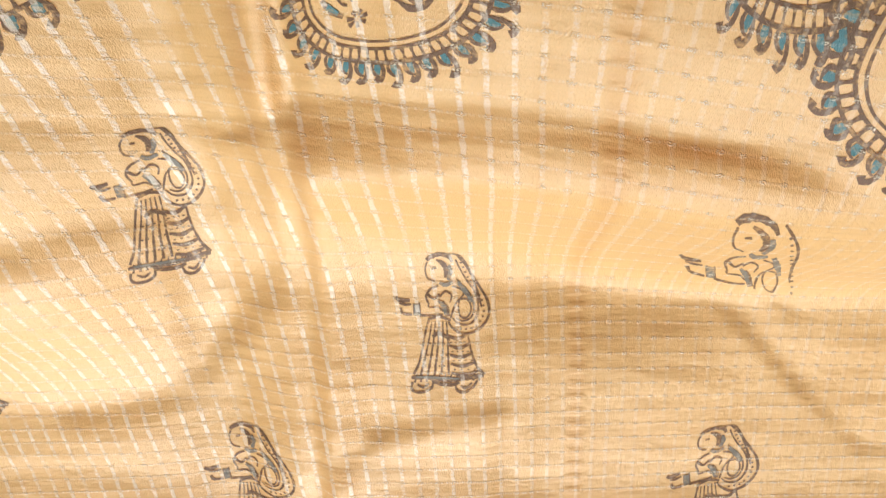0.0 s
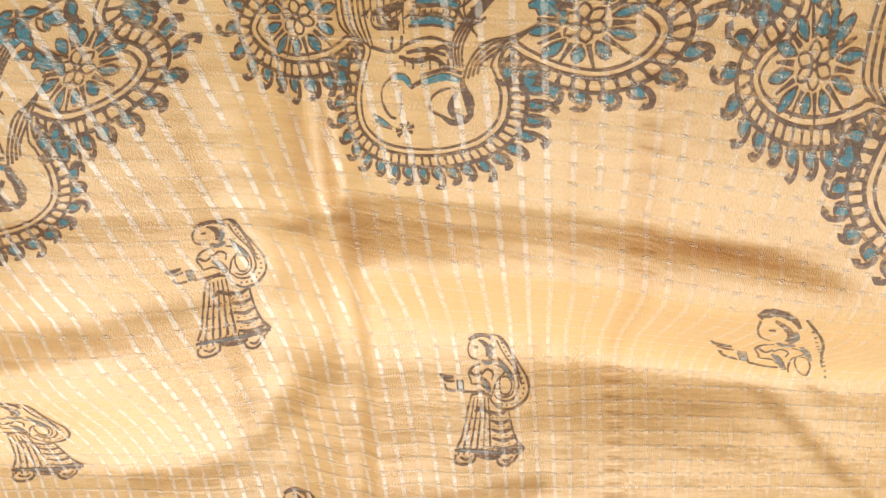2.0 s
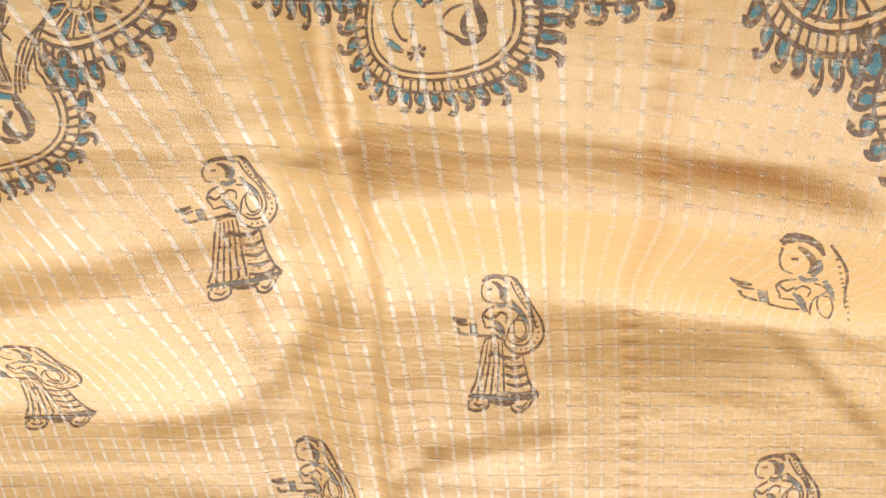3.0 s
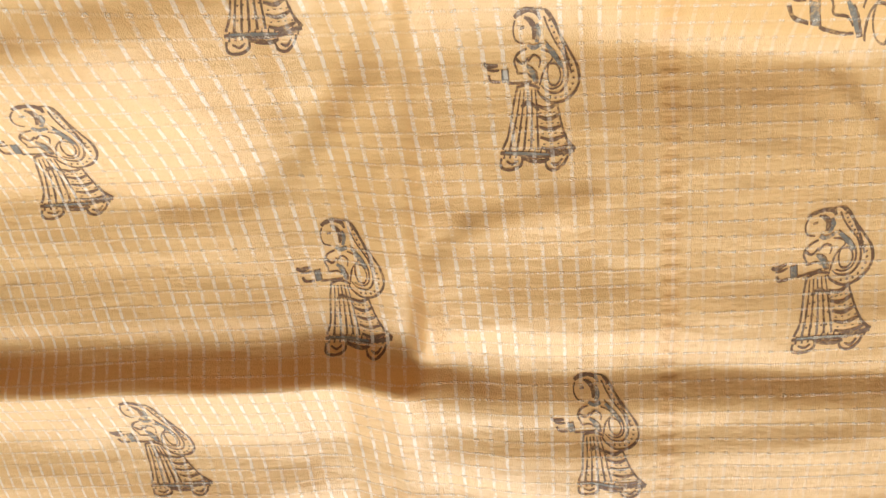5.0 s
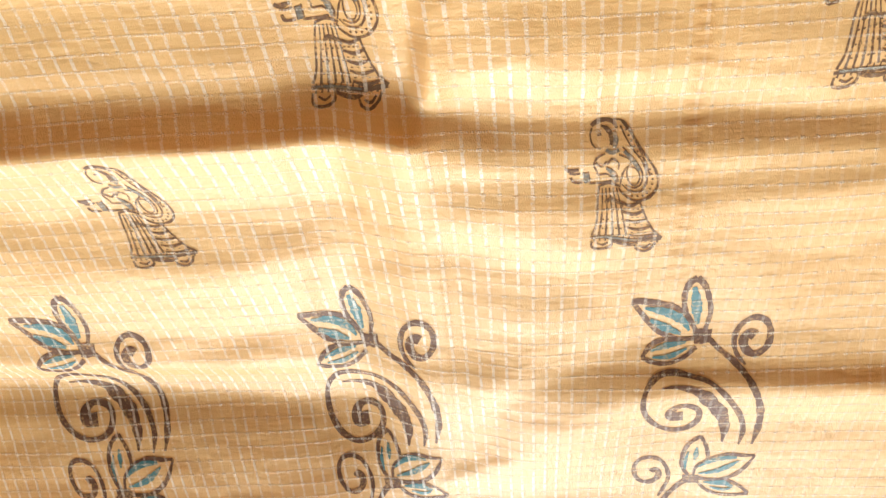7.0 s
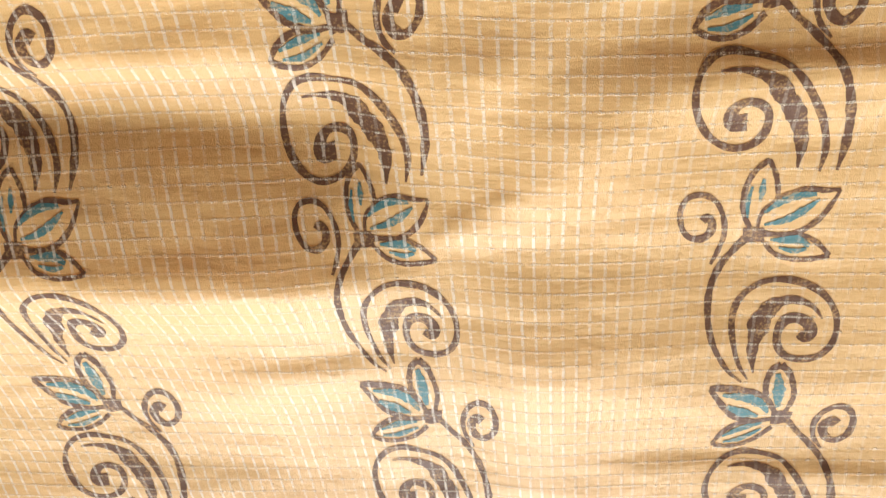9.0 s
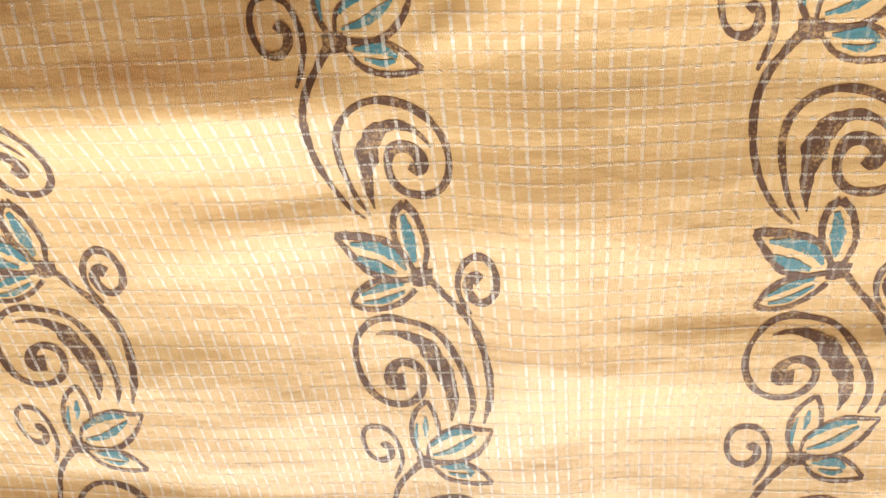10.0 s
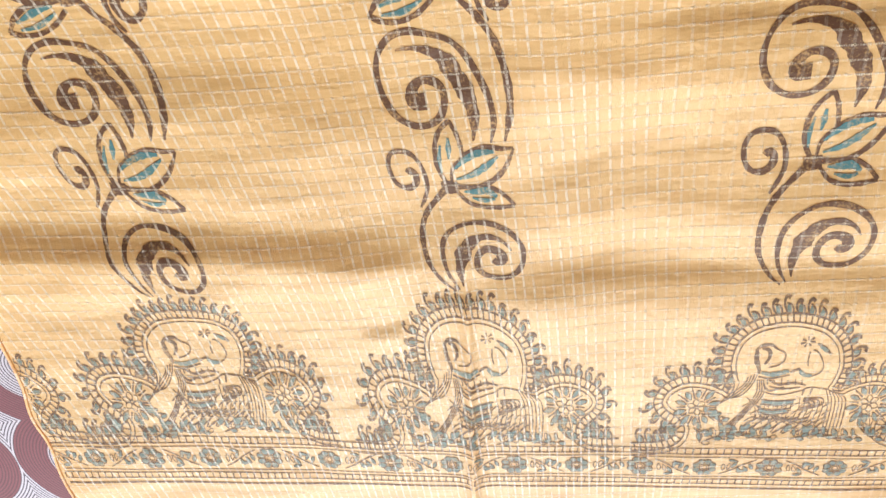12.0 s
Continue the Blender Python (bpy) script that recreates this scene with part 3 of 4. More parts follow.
def fitted(sources, targets, stiff=0.04):
    """The smooth map of the plane that takes points of a printing block to the cloth: affine for few points, gently bent for more."""
    s, t = np.asarray(sources, float), np.asarray(targets, float)
    middle, size = s.mean(0), s.std() * 1.5
    flat = affine((s - middle) / size, t)
    if len(s) < 5:
        return lambda p: flat((p - middle) / size)
    q = (s - middle) / size

    def bend(d):
        return d * np.log(d + 1e-9)
    k = bend(((q[:, None] - q[None]) ** 2).sum(-1)) + stiff * np.eye(len(q))
    base = np.hstack([np.ones((len(q), 1)), q])
    system = np.block([[k, base], [base.T, np.zeros((3, 3))]])
    weights = np.linalg.solve(system, np.vstack([t, np.zeros((3, 2))]))

    def place(p):
        r = (p - middle) / size
        u = bend(((r[:, None] - q[None]) ** 2).sum(-1))
        return u @ weights[:-3] + weights[-3] + r @ weights[-2:]
    return place


def size_of(place, at):
    p = place(np.array([at, (at[0] + 20.0, at[1]), (at[0], at[1] + 20.0)], float))
    return (np.hypot(*(p[1] - p[0])) + np.hypot(*(p[2] - p[0]))) / 40


FIGURE_KEYS = {"head": (885, 440), "bowl": (815, 517), "foot": (840, 675), "hem": (962, 655), "veil": (972, 545), "nose": (861, 470), "side": (950, 500), "cut": (880, 534)}


def draw_figure(ink, dye, unit):
    """A standing figure in a pleated skirt and a long dotted veil that holds a bowl, in plain shapes."""
    def s(points, widths):
        ink.stroke(points, widths, unit, 0.0012)

    def d(points, widths):
        dye.stroke(points, widths, unit, 0.0012)
    # head: plain outline and hair
    s([(865, 456), (862, 466), (863, 478), (868, 486), (878, 489)], (3, 3, 3, 3, 2))
    s([(864, 452), (872, 446), (886, 442), (900, 446), (906, 456)], (6, 9, 8, 9, 5))
    s([(880, 452), (890, 458), (897, 470), (895, 484)], (4, 9, 10, 5))
    s([(873, 468), (880, 466)], (3, 4))
    d([(901, 462), (904, 474), (900, 488)], (5, 7, 5))
    # veil
    s([(900, 442), (916, 444), (928, 458), (940, 480), (954, 502), (967, 524), (971, 546), (963, 564), (945, 577), (924, 579), (907, 568), (901, 558)], (3, 4, 4, 4, 4, 5, 5, 5, 4, 4, 3))
    s([(914, 444), (930, 464), (942, 488), (951, 512), (958, 536)], (4, 4, 4, 4, 3))
    s([(912, 452), (920, 470), (932, 490), (946, 510), (952, 532), (950, 550), (937, 564), (918, 562), (908, 552)], (3, 3, 3, 4, 4, 4, 3, 2))
    s([(914, 486), (926, 500), (938, 514), (945, 534), (940, 552), (926, 558), (914, 553)], (2, 3, 3, 4, 3, 3, 2))
    s([(920, 520), (934, 522), (940, 538), (933, 552), (922, 550), (918, 535), (920, 520)], (3, 3, 3, 3, 3, 3))
    for p in spline([(921, 458), (932, 482), (948, 506), (960, 530), (960, 552), (944, 570), (922, 571)], 9.0):
        ink.dot(p[0], p[1], 2.0, unit)
    d([(916, 492), (930, 508), (941, 526)], (5, 8, 4))
    # neck, torso and arms
    d([(886, 491), (895, 496), (908, 491)], (5, 8, 5))
    s([(884, 497), (870, 503), (863, 514), (867, 526)], (3, 4, 4, 3))
    s([(866, 511), (876, 519), (886, 511)], (5, 4, 4))
    s([(886, 516), (895, 507), (906, 513), (904, 525)], (3, 4, 3, 3))
    s([(907, 499), (920, 503), (927, 512), (914, 527), (908, 542), (905, 552)], (3, 3, 3, 3, 4, 3))
    s([(890, 524), (897, 536), (900, 549)], (7, 12, 9))
    d([(884, 521), (893, 532), (897, 545)], (4, 8, 5))
    s([(868, 526), (868, 533), (884, 533), (892, 540)], (3, 3, 3, 3))
    s([(853, 547), (876, 548), (892, 546)], (4, 4, 3))
    s([(843, 526), (844, 546)], (4, 4))
    s([(852, 525), (853, 548)], (3, 4))
    d([(847, 527), (848, 546)], (9, 9))
    s([(812, 516), (819, 521), (836, 520)], (5, 8, 5))
    s([(818, 526), (828, 528), (838, 527)], (3, 5, 3))
    s([(820, 534), (824, 543), (840, 545)], (6, 5, 4))
    # skirt
    s([(868, 554), (862, 576), (857, 604), (851, 630), (842, 649)], (4, 4, 4, 4, 5))
    s([(934, 580), (938, 600), (943, 620), (951, 640), (963, 654)], (4, 4, 4, 5, 7))
    s([(867, 554), (886, 550), (905, 556)], (4, 5, 4))
    for k in range(5):
        s([(873 + 6.2 * k, 558), (868 + 8 * k, 590), (861 + 10 * k, 622), (854 + 12 * k, 652)], (2.5, 3, 4, 4.5))
        for j in range(3):
            ink.dot(870 + 8.0 * k - 4 * j, 596 + 20 * j, 1.7, unit)
    s([(874, 584), (884, 578), (896, 583), (904, 590)], (6, 8, 6, 3))
    for j in range(5):
        y = 585 + 16.5 * j
        right = 934 + 4.6 * j
        s([(901 + 1.5 * j, y - 2), ((901 + right) / 2, y + 3), (right, y - 4)], (4, 7, 4))
        for i in range(4):
            ink.dot(906 + 2 * j + i * (right - 908) / 3.4, y + 9, 1.9, unit)
    s([(838, 655), (868, 657), (900, 662), (930, 660), (962, 655)], (6, 8, 8, 8, 8))
    for k in range(12):
        s([(844 + 10 * k, 664), (847 + 10 * k, 650)], (4, 2))
    s([(874, 664), (890, 669), (908, 671), (920, 667)], (6, 8, 7, 5))
    d([(846, 654), (880, 657), (920, 660)], (3, 5, 3))
    # feet
    s([(840, 663), (838, 674), (844, 681), (860, 682), (873, 675), (875, 664)], (4, 5, 5, 5, 5, 4))
    s([(848, 668), (858, 674), (868, 668)], (3, 5, 3))
    s([(913, 670), (917, 682), (930, 686), (944, 676), (951, 664)], (4, 5, 5, 5, 4))
    s([(922, 674), (932, 678), (942, 668)], (3, 5, 3))


class TuckedPrint(Print):
    """A print of which only what lies above the fold shows."""

    def add(self, points, faces):
        if points[:, 1].max() < 556:
            super().add(points, faces)


def printed_figure(kind=Print, label="umber block print of a plain standing figure", **places):
    place = fitted([FIGURE_KEYS[k] for k in places], list(places.values()))
    unit = size_of(place, (890, 560) if kind is Print else (890, 470))
    ink, dye = kind(place, weight=0.92), kind(place, 0.0004)
    draw_figure(ink, dye, unit)
    whole = ink.lay("printed_figure", UMBER, sari, label)
    dye.lay("dye_fill", SLATE, whole, "slate blue dye")


printed_figure(head=(-0.1305, 1.4473), bowl=(-0.1532, 1.4234), foot=(-0.1486, 1.3733), hem=(-0.1145, 1.3825), veil=(-0.1100, 1.4228), nose=(-0.1395, 1.4426))
printed_figure(head=(-0.0012, 1.3871), bowl=(-0.0218, 1.3618), foot=(-0.0148, 1.3110), hem=(0.0218, 1.3180), veil=(0.0242, 1.3528), nose=(-0.0082, 1.3769))
printed_figure(head=(-0.2475, 1.3505), foot=(-0.2741, 1.2862), hem=(-0.2313, 1.2961), veil=(-0.2287, 1.3235), nose=(-0.2631, 1.3453))
printed_figure(head=(-0.1094, 1.2796), bowl=(-0.1321, 1.2509), foot=(-0.1188, 1.2023), hem=(-0.0792, 1.2110), veil=(-0.0809, 1.2472), nose=(-0.1181, 1.2714))
printed_figure(head=(0.1473, 1.2831), bowl=(0.1251, 1.2520), foot=(0.1383, 1.2064), hem=(0.1757, 1.2185), veil=(0.1738, 1.2581), nose=(0.1380, 1.2758))
printed_figure(head=(0.0296, 1.1915), bowl=(0.0108, 1.1676), foot=(0.0259, 1.1229), hem=(0.0632, 1.1243), veil=(0.0587, 1.1583), nose=(0.0216, 1.1842))
printed_figure(head=(-0.2332, 1.1761), bowl=(-0.2532, 1.1523), foot=(-0.2321, 1.1102), hem=(-0.1954, 1.1182), veil=(-0.2041, 1.1434), nose=(-0.2424, 1.1725))
printed_figure(TuckedPrint, "umber block print of a figure half caught in a fold", head=(0.1157, 1.4265), nose=(0.1125, 1.4149), bowl=(0.1075, 1.3933), side=(0.1537, 1.3928), cut=(0.1416, 1.3763))

VINE_KEYS = {1: {"u": (1425, 80), "r": (1562, 138), "node": (1390, 236), "curl": (1292, 207), "sp": (1488, 435), "end": (1358, 535), "d": (1538, 275)},
             -1: {"l": (625, 545), "u": (735, 498), "node": (765, 612), "curl": (855, 622), "sp": (728, 770), "end": (862, 842), "d": (647, 650)}}


def vine_motif(hand, **places):
    """One turn of the vine: a three-leaved bud, a small curl and a large scroll. hand: the bud looks right (1) or left (-1)."""
    keys = VINE_KEYS[hand]
    place = fitted([keys[k] for k in places], list(places.values()))
    unit = size_of(place, keys["node"])
    ink, dyes = Print(place), [Print(place, 0.0004) for _ in range(3)]

    def s(points, widths):
        ink.stroke(points, widths, unit, 0.0016)

    def d(leaf, points, widths):
        dyes[leaf].stroke(points, widths, unit, 0.0016)
    if hand > 0:
        s([(1378, 242), (1350, 270), (1320, 305), (1300, 345), (1293, 395), (1297, 440), (1312, 480), (1335, 515), (1360, 536)], (15, 13, 13, 14, 14, 13, 12, 9, 4))
        s([(1304, 297), (1321, 268), (1333, 235), (1331, 195), (1316, 163), (1290, 151), (1262, 157), (1247, 182), (1248, 216), (1262, 239), (1287, 244), (1305, 230), (1309, 210), (1299, 199), (1290, 206)],
          (5, 10, 11, 11, 11, 11, 11, 11, 11, 11, 12, 13, 15, 20, 15))
        s([(1372, 530), (1353, 495), (1343, 450), (1342, 412), (1352, 377), (1376, 350), (1410, 332), (1450, 327), (1490, 334), (1525, 353), (1548, 385), (1554, 420), (1545, 455), (1520, 481), (1485, 489), (1452, 483), (1434, 462),
           (1434, 432), (1449, 409), (1473, 404), (1494, 414), (1500, 432), (1488, 444), (1476, 436)],
          (3, 9, 12, 13, 13, 12, 11, 10, 11, 13, 15, 15, 14, 12, 12, 13, 14, 14, 14, 16, 20, 26, 26, 16))
        s([(1384, 517), (1382, 475), (1389, 440), (1404, 405), (1427, 379), (1460, 367), (1490, 372), (1510, 385), (1524, 405)], (3, 17, 26, 42, 34, 20, 15, 10, 3))
        s([(1370, 236), (1412, 236)], (26, 32))
        s([(1385, 224), (1373, 195), (1371, 165), (1380, 130), (1398, 102), (1426, 80)], (10, 11, 11, 11, 10, 9))
        s([(1426, 80), (1437, 110), (1440, 140), (1436, 166), (1416, 188)], (9, 11, 11, 8, 5))
        s([(1398, 222), (1406, 192), (1428, 170), (1456, 151), (1500, 138), (1532, 140), (1563, 138)], (6, 9, 10, 11, 12, 10, 7))
        s([(1400, 224), (1425, 233), (1457, 234), (1490, 222), (1525, 194), (1548, 164), (1563, 138)], (6, 9, 10, 11, 11, 9, 5))
        s([(1412, 238), (1450, 233), (1490, 236), (1517, 251), (1539, 275)], (6, 9, 10, 10, 9))
        s([(1408, 248), (1430, 274), (1462, 285), (1502, 284), (1539, 276)], (8, 10, 10, 10, 8))
        d(0, [(1379, 200), (1381, 165), (1391, 134)], (4, 10, 4))
        d(0, [(1404, 165), (1410, 140), (1414, 118)], (4, 14, 5))
        d(1, [(1412, 188), (1440, 168), (1475, 152), (1516, 147)], (4, 13, 15, 8))
        d(1, [(1412, 214), (1450, 204), (1485, 185), (1522, 158)], (4, 13, 15, 4))
        d(2, [(1424, 246), (1452, 246), (1478, 244), (1500, 256)], (4, 14, 18, 8))
        d(2, [(1440, 262), (1470, 268), (1494, 262)], (4, 11, 6))
    else:
        s([(778, 618), (800, 642), (825, 665), (850, 695), (865, 730), (873, 770), (872, 803), (862, 843)], (8, 9, 10, 11, 12, 13, 12, 4))
        s([(844, 671), (828, 650), (822, 622), (830, 595), (850, 580), (871, 587), (883, 610), (880, 638), (862, 653), (845, 645), (838, 626), (847, 612), (858, 618)], (3, 8, 9, 10, 11, 11, 11, 11, 11, 12, 13, 18, 18))
        s([(838, 845), (845, 810), (838, 775), (820, 740), (800, 712), (776, 692), (740, 681), (706, 675), (676, 682), (656, 704), (651, 735), (660, 766), (681, 795), (710, 811), (740, 809), (760, 792), (764, 766), (752, 750), (729, 745), (711, 757), (713, 775), (734, 775)],
          (3, 10, 12, 11, 10, 9, 8, 8, 9, 10, 11, 11, 11, 10, 10, 10, 11, 11, 12, 13, 22, 24))
        s([(808, 840), (812, 805), (803, 770), (784, 740), (764, 716), (740, 704), (712, 699), (687, 700)], (3, 16, 24, 27, 27, 13, 7, 2))
        s([(749, 612), (781, 612)], (25, 26))
        s([(623, 545), (660, 547), (700, 553), (728, 568), (746, 592), (750, 612)], (8, 13, 10, 8, 7, 6))
        s([(624, 547), (646, 572), (666, 593), (690, 608), (722, 617), (751, 614)], (7, 10, 10, 10, 9, 7))
        s([(752, 602), (727, 566), (718, 535), (722, 510), (735, 498)], (7, 9, 10, 11, 12))
        s([(735, 498), (751, 512), (763, 535), (772, 566), (768, 600)], (12, 10, 9, 9, 8))
        s([(647, 651), (663, 630), (690, 617), (720, 617), (750, 616)], (7, 10, 8, 8, 6))
        s([(647, 650), (670, 659), (700, 661), (730, 651), (754, 632)], (8, 7, 7, 8, 8))
        d(0, [(648, 558), (690, 564), (722, 580), (738, 600)], (4, 15, 17, 5))
        d(0, [(660, 580), (690, 594), (722, 606)], (6, 17, 6))
        d(1, [(733, 515), (742, 545), (752, 588)], (8, 21, 7))
        d(2, [(664, 638), (696, 628), (734, 622)], (4, 12, 4))
        d(2, [(668, 650), (702, 648), (736, 634)], (3, 10, 4))
    whole = ink.lay("printed_vine", BROWN, sari, "dark brown block-printed vine scroll with a leafy bud")
    for dye in dyes:
        dye.lay("leaf_fill", TEAL, whole, "worn teal dye in a leaf")


vine_motif(-1, l=(-0.1459, 1.0678), u=(-0.1142, 1.0862), node=(-0.1045, 1.0456), curl=(-0.0732, 1.0524), sp=(-0.1130, 0.9834), end=(-0.0660, 0.9736), d=(-0.1392, 1.0282))
vine_motif(1, u=(-0.0989, 0.9766), r=(-0.0635, 0.9597), node=(-0.0976, 0.9417), curl=(-0.1201, 0.9441), sp=(-0.0656, 0.8841), end=(-0.0907, 0.8588), d=(-0.0593, 0.9284))
vine_motif(-1, l=(-0.1051, 0.8504), u=(-0.0721, 0.8659), node=(-0.0650, 0.8268), curl=(-0.0382, 0.8248), sp=(-0.0792, 0.7664), end=(-0.0367, 0.7402), d=(-0.1019, 0.8118))
vine_motif(1, u=(-0.0673, 0.7536), r=(-0.0328, 0.7359), node=(-0.0697, 0.7113), curl=(-0.0912, 0.7213), sp=(-0.0453, 0.6617), end=(-0.0711, 0.6403), d=(-0.0315, 0.6980))
vine_motif(-1, l=(-0.3255, 1.0687), u=(-0.2863, 1.0877), node=(-0.2836, 1.0439), curl=(-0.2547, 1.0400), sp=(-0.2939, 0.9891), end=(-0.2471, 0.9678), d=(-0.3210, 1.0289))
vine_motif(1, u=(-0.2794, 0.9784), r=(-0.2427, 0.9625), curl=(-0.3009, 0.9479), d=(-0.2391, 0.9275), sp=(-0.2492, 0.8877))
vine_motif(-1, u=(-0.2614, 0.8703), node=(-0.2537, 0.8324), curl=(-0.2249, 0.8285), sp=(-0.2700, 0.7789), end=(-0.2262, 0.7515), d=(-0.2919, 0.8161))
vine_motif(1, u=(-0.2551, 0.7627), r=(-0.2227, 0.7443), node=(-0.2636, 0.7222), curl=(-0.2832, 0.7340), sp=(-0.2415, 0.6624), end=(-0.2652, 0.6465), d=(-0.2262, 0.7055))
vine_motif(-1, l=(0.0518, 1.0823), u=(0.0865, 1.0971), node=(0.0949, 1.0546), curl=(0.1238, 1.0545), sp=(0.0860, 1.0007), end=(0.1335, 0.9751), d=(0.0602, 1.0411))
vine_motif(1, u=(0.1019, 0.9794), r=(0.1364, 0.9649), node=(0.1006, 0.9394), curl=(0.0743, 0.9478), sp=(0.1333, 0.8846), end=(0.1026, 0.8548), d=(0.1383, 0.9293))
vine_motif(-1, l=(0.0875, 0.8513), u=(0.1234, 0.8655), node=(0.1295, 0.8294), curl=(0.1601, 0.8226), sp=(0.1152, 0.7727), end=(0.1624, 0.7476), d=(0.0938, 0.8101))
vine_motif(1, u=(0.1302, 0.7593), node=(0.1284, 0.7180), curl=(0.1027, 0.7220), sp=(0.1534, 0.6615), end=(0.1216, 0.6372), d=(0.1632, 0.7052))


# ---- the printed borders along both long edges ----
def petal(ink, dye, unit, x, y, a, near, far, width, line):
    """A drop-shaped petal from near to far of a centre, along the angle a, with dye in it."""
    c, q = math.cos(a), math.sin(a)
    loop = [(near, 0), (near + (far - near) * 0.45, width), (near + (far - near) * 0.8, width * 0.7), (far, 0), (near + (far - near) * 0.8, -width * 0.7), (near + (far - near) * 0.45, -width), (near, 0)]
    ink.stroke([(x + c * u - q * v, y + q * u + c * v) for u, v in loop], line, unit, 0.0014)
    if dye:
        dye.stroke([(x + c * u, y + q * u) for u in (near + (far - near) * 0.15, near + (far - near) * 0.6, near + (far - near) * 0.92)], (width * 0.6, width * 1.7, width * 0.5), unit, 0.0014)


ARCH_KEYS = {"T": (0, -126), "DL": (-101, -50), "DR": (101, -50), "NL": (-90, 0), "NR": (90, 0), "LT": (-155, -21), "LS": (-209, 18), "RT": (162, -21), "RS": (226, 24), "BL": (-172, 74), "Q": (78, -100)}
ARCH_FRAME = [(-260, 97), (-215, 97), (-185, 90), (-172, 74), (-180, 55), (-200, 38), (-209, 18), (-200, -4), (-180, -17), (-155, -21), (-125, -15), (-100, -3), (-92, 1),
              (-98, -22), (-101, -50), (-92, -84), (-66, -110), (-34, -122), (0, -126), (34, -122), (66, -110), (92, -84), (101, -50), (98, -22), (92, 1),
              (102, -4), (130, -16), (162, -21), (192, -14), (216, 2), (226, 24), (216, 44), (194, 60), (184, 78), (196, 90), (225, 97), (262, 97)]


def border_arch(dyed, heavy, **places):
    """A trefoil arch with a beaded frame and a hooked fringe; inside it a seated figure in plain shapes, two flowers and leaves."""
    place = fitted([ARCH_KEYS[k] for k in places], list(places.values()), 0.12)
    unit = size_of(place, (0, -40))
    ink, dye = Print(place, weight=heavy), Print(place, 0.0004, 1.0)
    inner = affine([(322, 558), (278, 672), (436, 664), (205, 655), (163, 688), (495, 643), (560, 700), (226, 760)], [ARCH_KEYS[k] for k in ("T", "NL", "NR", "LT", "LS", "RT", "RS", "BL")])
    line = spline(ARCH_FRAME, 3.3)
    way = np.gradient(line, axis=0)
    way /= np.hypot(way[:, 0], way[:, 1])[:, None]
    out = np.stack([way[:, 1], -way[:, 0]], -1)
    sharp = np.abs(np.diff(np.unwrap(np.arctan2(way[:, 1], way[:, 0])), prepend=0)) > 0.5
    for off, w in ((8.0, 4.2), (-6.5, 3.6), (-14.0, 2.6)):
        ink.stroke((line + out * off)[::3], w, unit, 0.0014)
    for k in range(2, len(line) - 2, 3):
        p, o, w = line[k], out[k], way[k]
        ink.stroke([p - o * 6.0 + w * 0.8, p + o * 7.4 - w * 0.6], (4.8, 2.4, 4.6), unit, 0.001)
    for k in range(4, len(line) - 3, 5):
        if sharp[max(k - 3, 0):k + 4].any():
            continue
        p, o, w = line[k], out[k], way[k]
        grow = 1.0 + 0.12 * math.sin(k * 1.7)
        ink.stroke([p + o * 9, p + o * 17 * grow - w * 3.5, p + o * 25 * grow - w * 3.0, p + o * 30 * grow + w * 1.5, p + o * 27 * grow + w * 6.0], (3, 5, 5, 6, 8), unit, 0.0011)
        ink.stroke([p + o * 9 + w * 9, p + o * 15 + w * 9.5, p + o * 21 + w * 5, p + o * 23 - w * 0.5], (3, 4.5, 4, 2), unit, 0.0011)
        dye.stroke([p + o * 10 + w * 3.4, p + o * 16 + w * 3.0, p + o * 21 + w * 1.0], (6, 7.5, 2), unit, 0.0012)

    def s(points, widths):
        ink.stroke(inner(np.asarray(points, float)), widths, unit, 0.0012)

    def d(points, widths):
        dye.stroke(inner(np.asarray(points, float)), widths, unit, 0.0012)
    # the seated figure, in plain shapes
    s([(284, 606), (290, 597), (303, 594), (315, 601)], (5, 8, 7, 4))
    s([(286, 604), (290, 620), (298, 634), (302, 645)], (7, 12, 10, 5))
    s([(292, 600), (304, 604), (308, 616), (304, 628)], (6, 9, 7, 4))
    s([(315, 601), (329, 608), (332, 620), (324, 629), (312, 633)], (3, 3, 3, 3, 2))
    d([(304, 642), (322, 645), (346, 638)], (5, 9, 6))
    s([(303, 650), (322, 653), (350, 645)], (4, 4, 3))
    for k in range(4):
        s([(300 - 4 * k, 642 + 3 * k), (299 - 4 * k, 664), (290 - 6 * k, 686), (268 - 3 * k, 694 + 5 * k)], (3, 2.6, 2.6, 2))
        s([(304 + 3 * k, 656), (311 + 4 * k, 684), (302 + 3 * k, 722), (283 + 5 * k, 752)], (2.6, 3, 3, 2))
    s([(322, 656), (340, 664), (362, 660), (384, 664)], (4, 6, 5, 3))
    s([(326, 668), (350, 672), (376, 668)], (3, 5, 3))
    for k in range(6):
        s([(318 + 11 * k, 652 + (k % 2) * 3), (322 + 11 * k, 664)], (3, 3))
    s([(316, 664), (330, 676), (350, 668)], (4, 5, 3))
    s([(348, 640), (360, 634), (366, 642), (382, 647), (396, 636), (392, 620), (378, 604), (370, 601)], (4, 6, 4, 3, 3, 3, 3, 3))
    s([(366, 604), (368, 618), (372, 628)], (3, 3, 3))
    d([(362, 636), (372, 644), (384, 644)], (5, 8, 4))
    for k in range(7):
        a = 2 * math.pi * k / 7
        s([(356 + 3 * math.cos(a), 587 + 3 * math.sin(a)), (356 + 11 * math.cos(a), 587 + 9 * math.sin(a))], (2, 5))
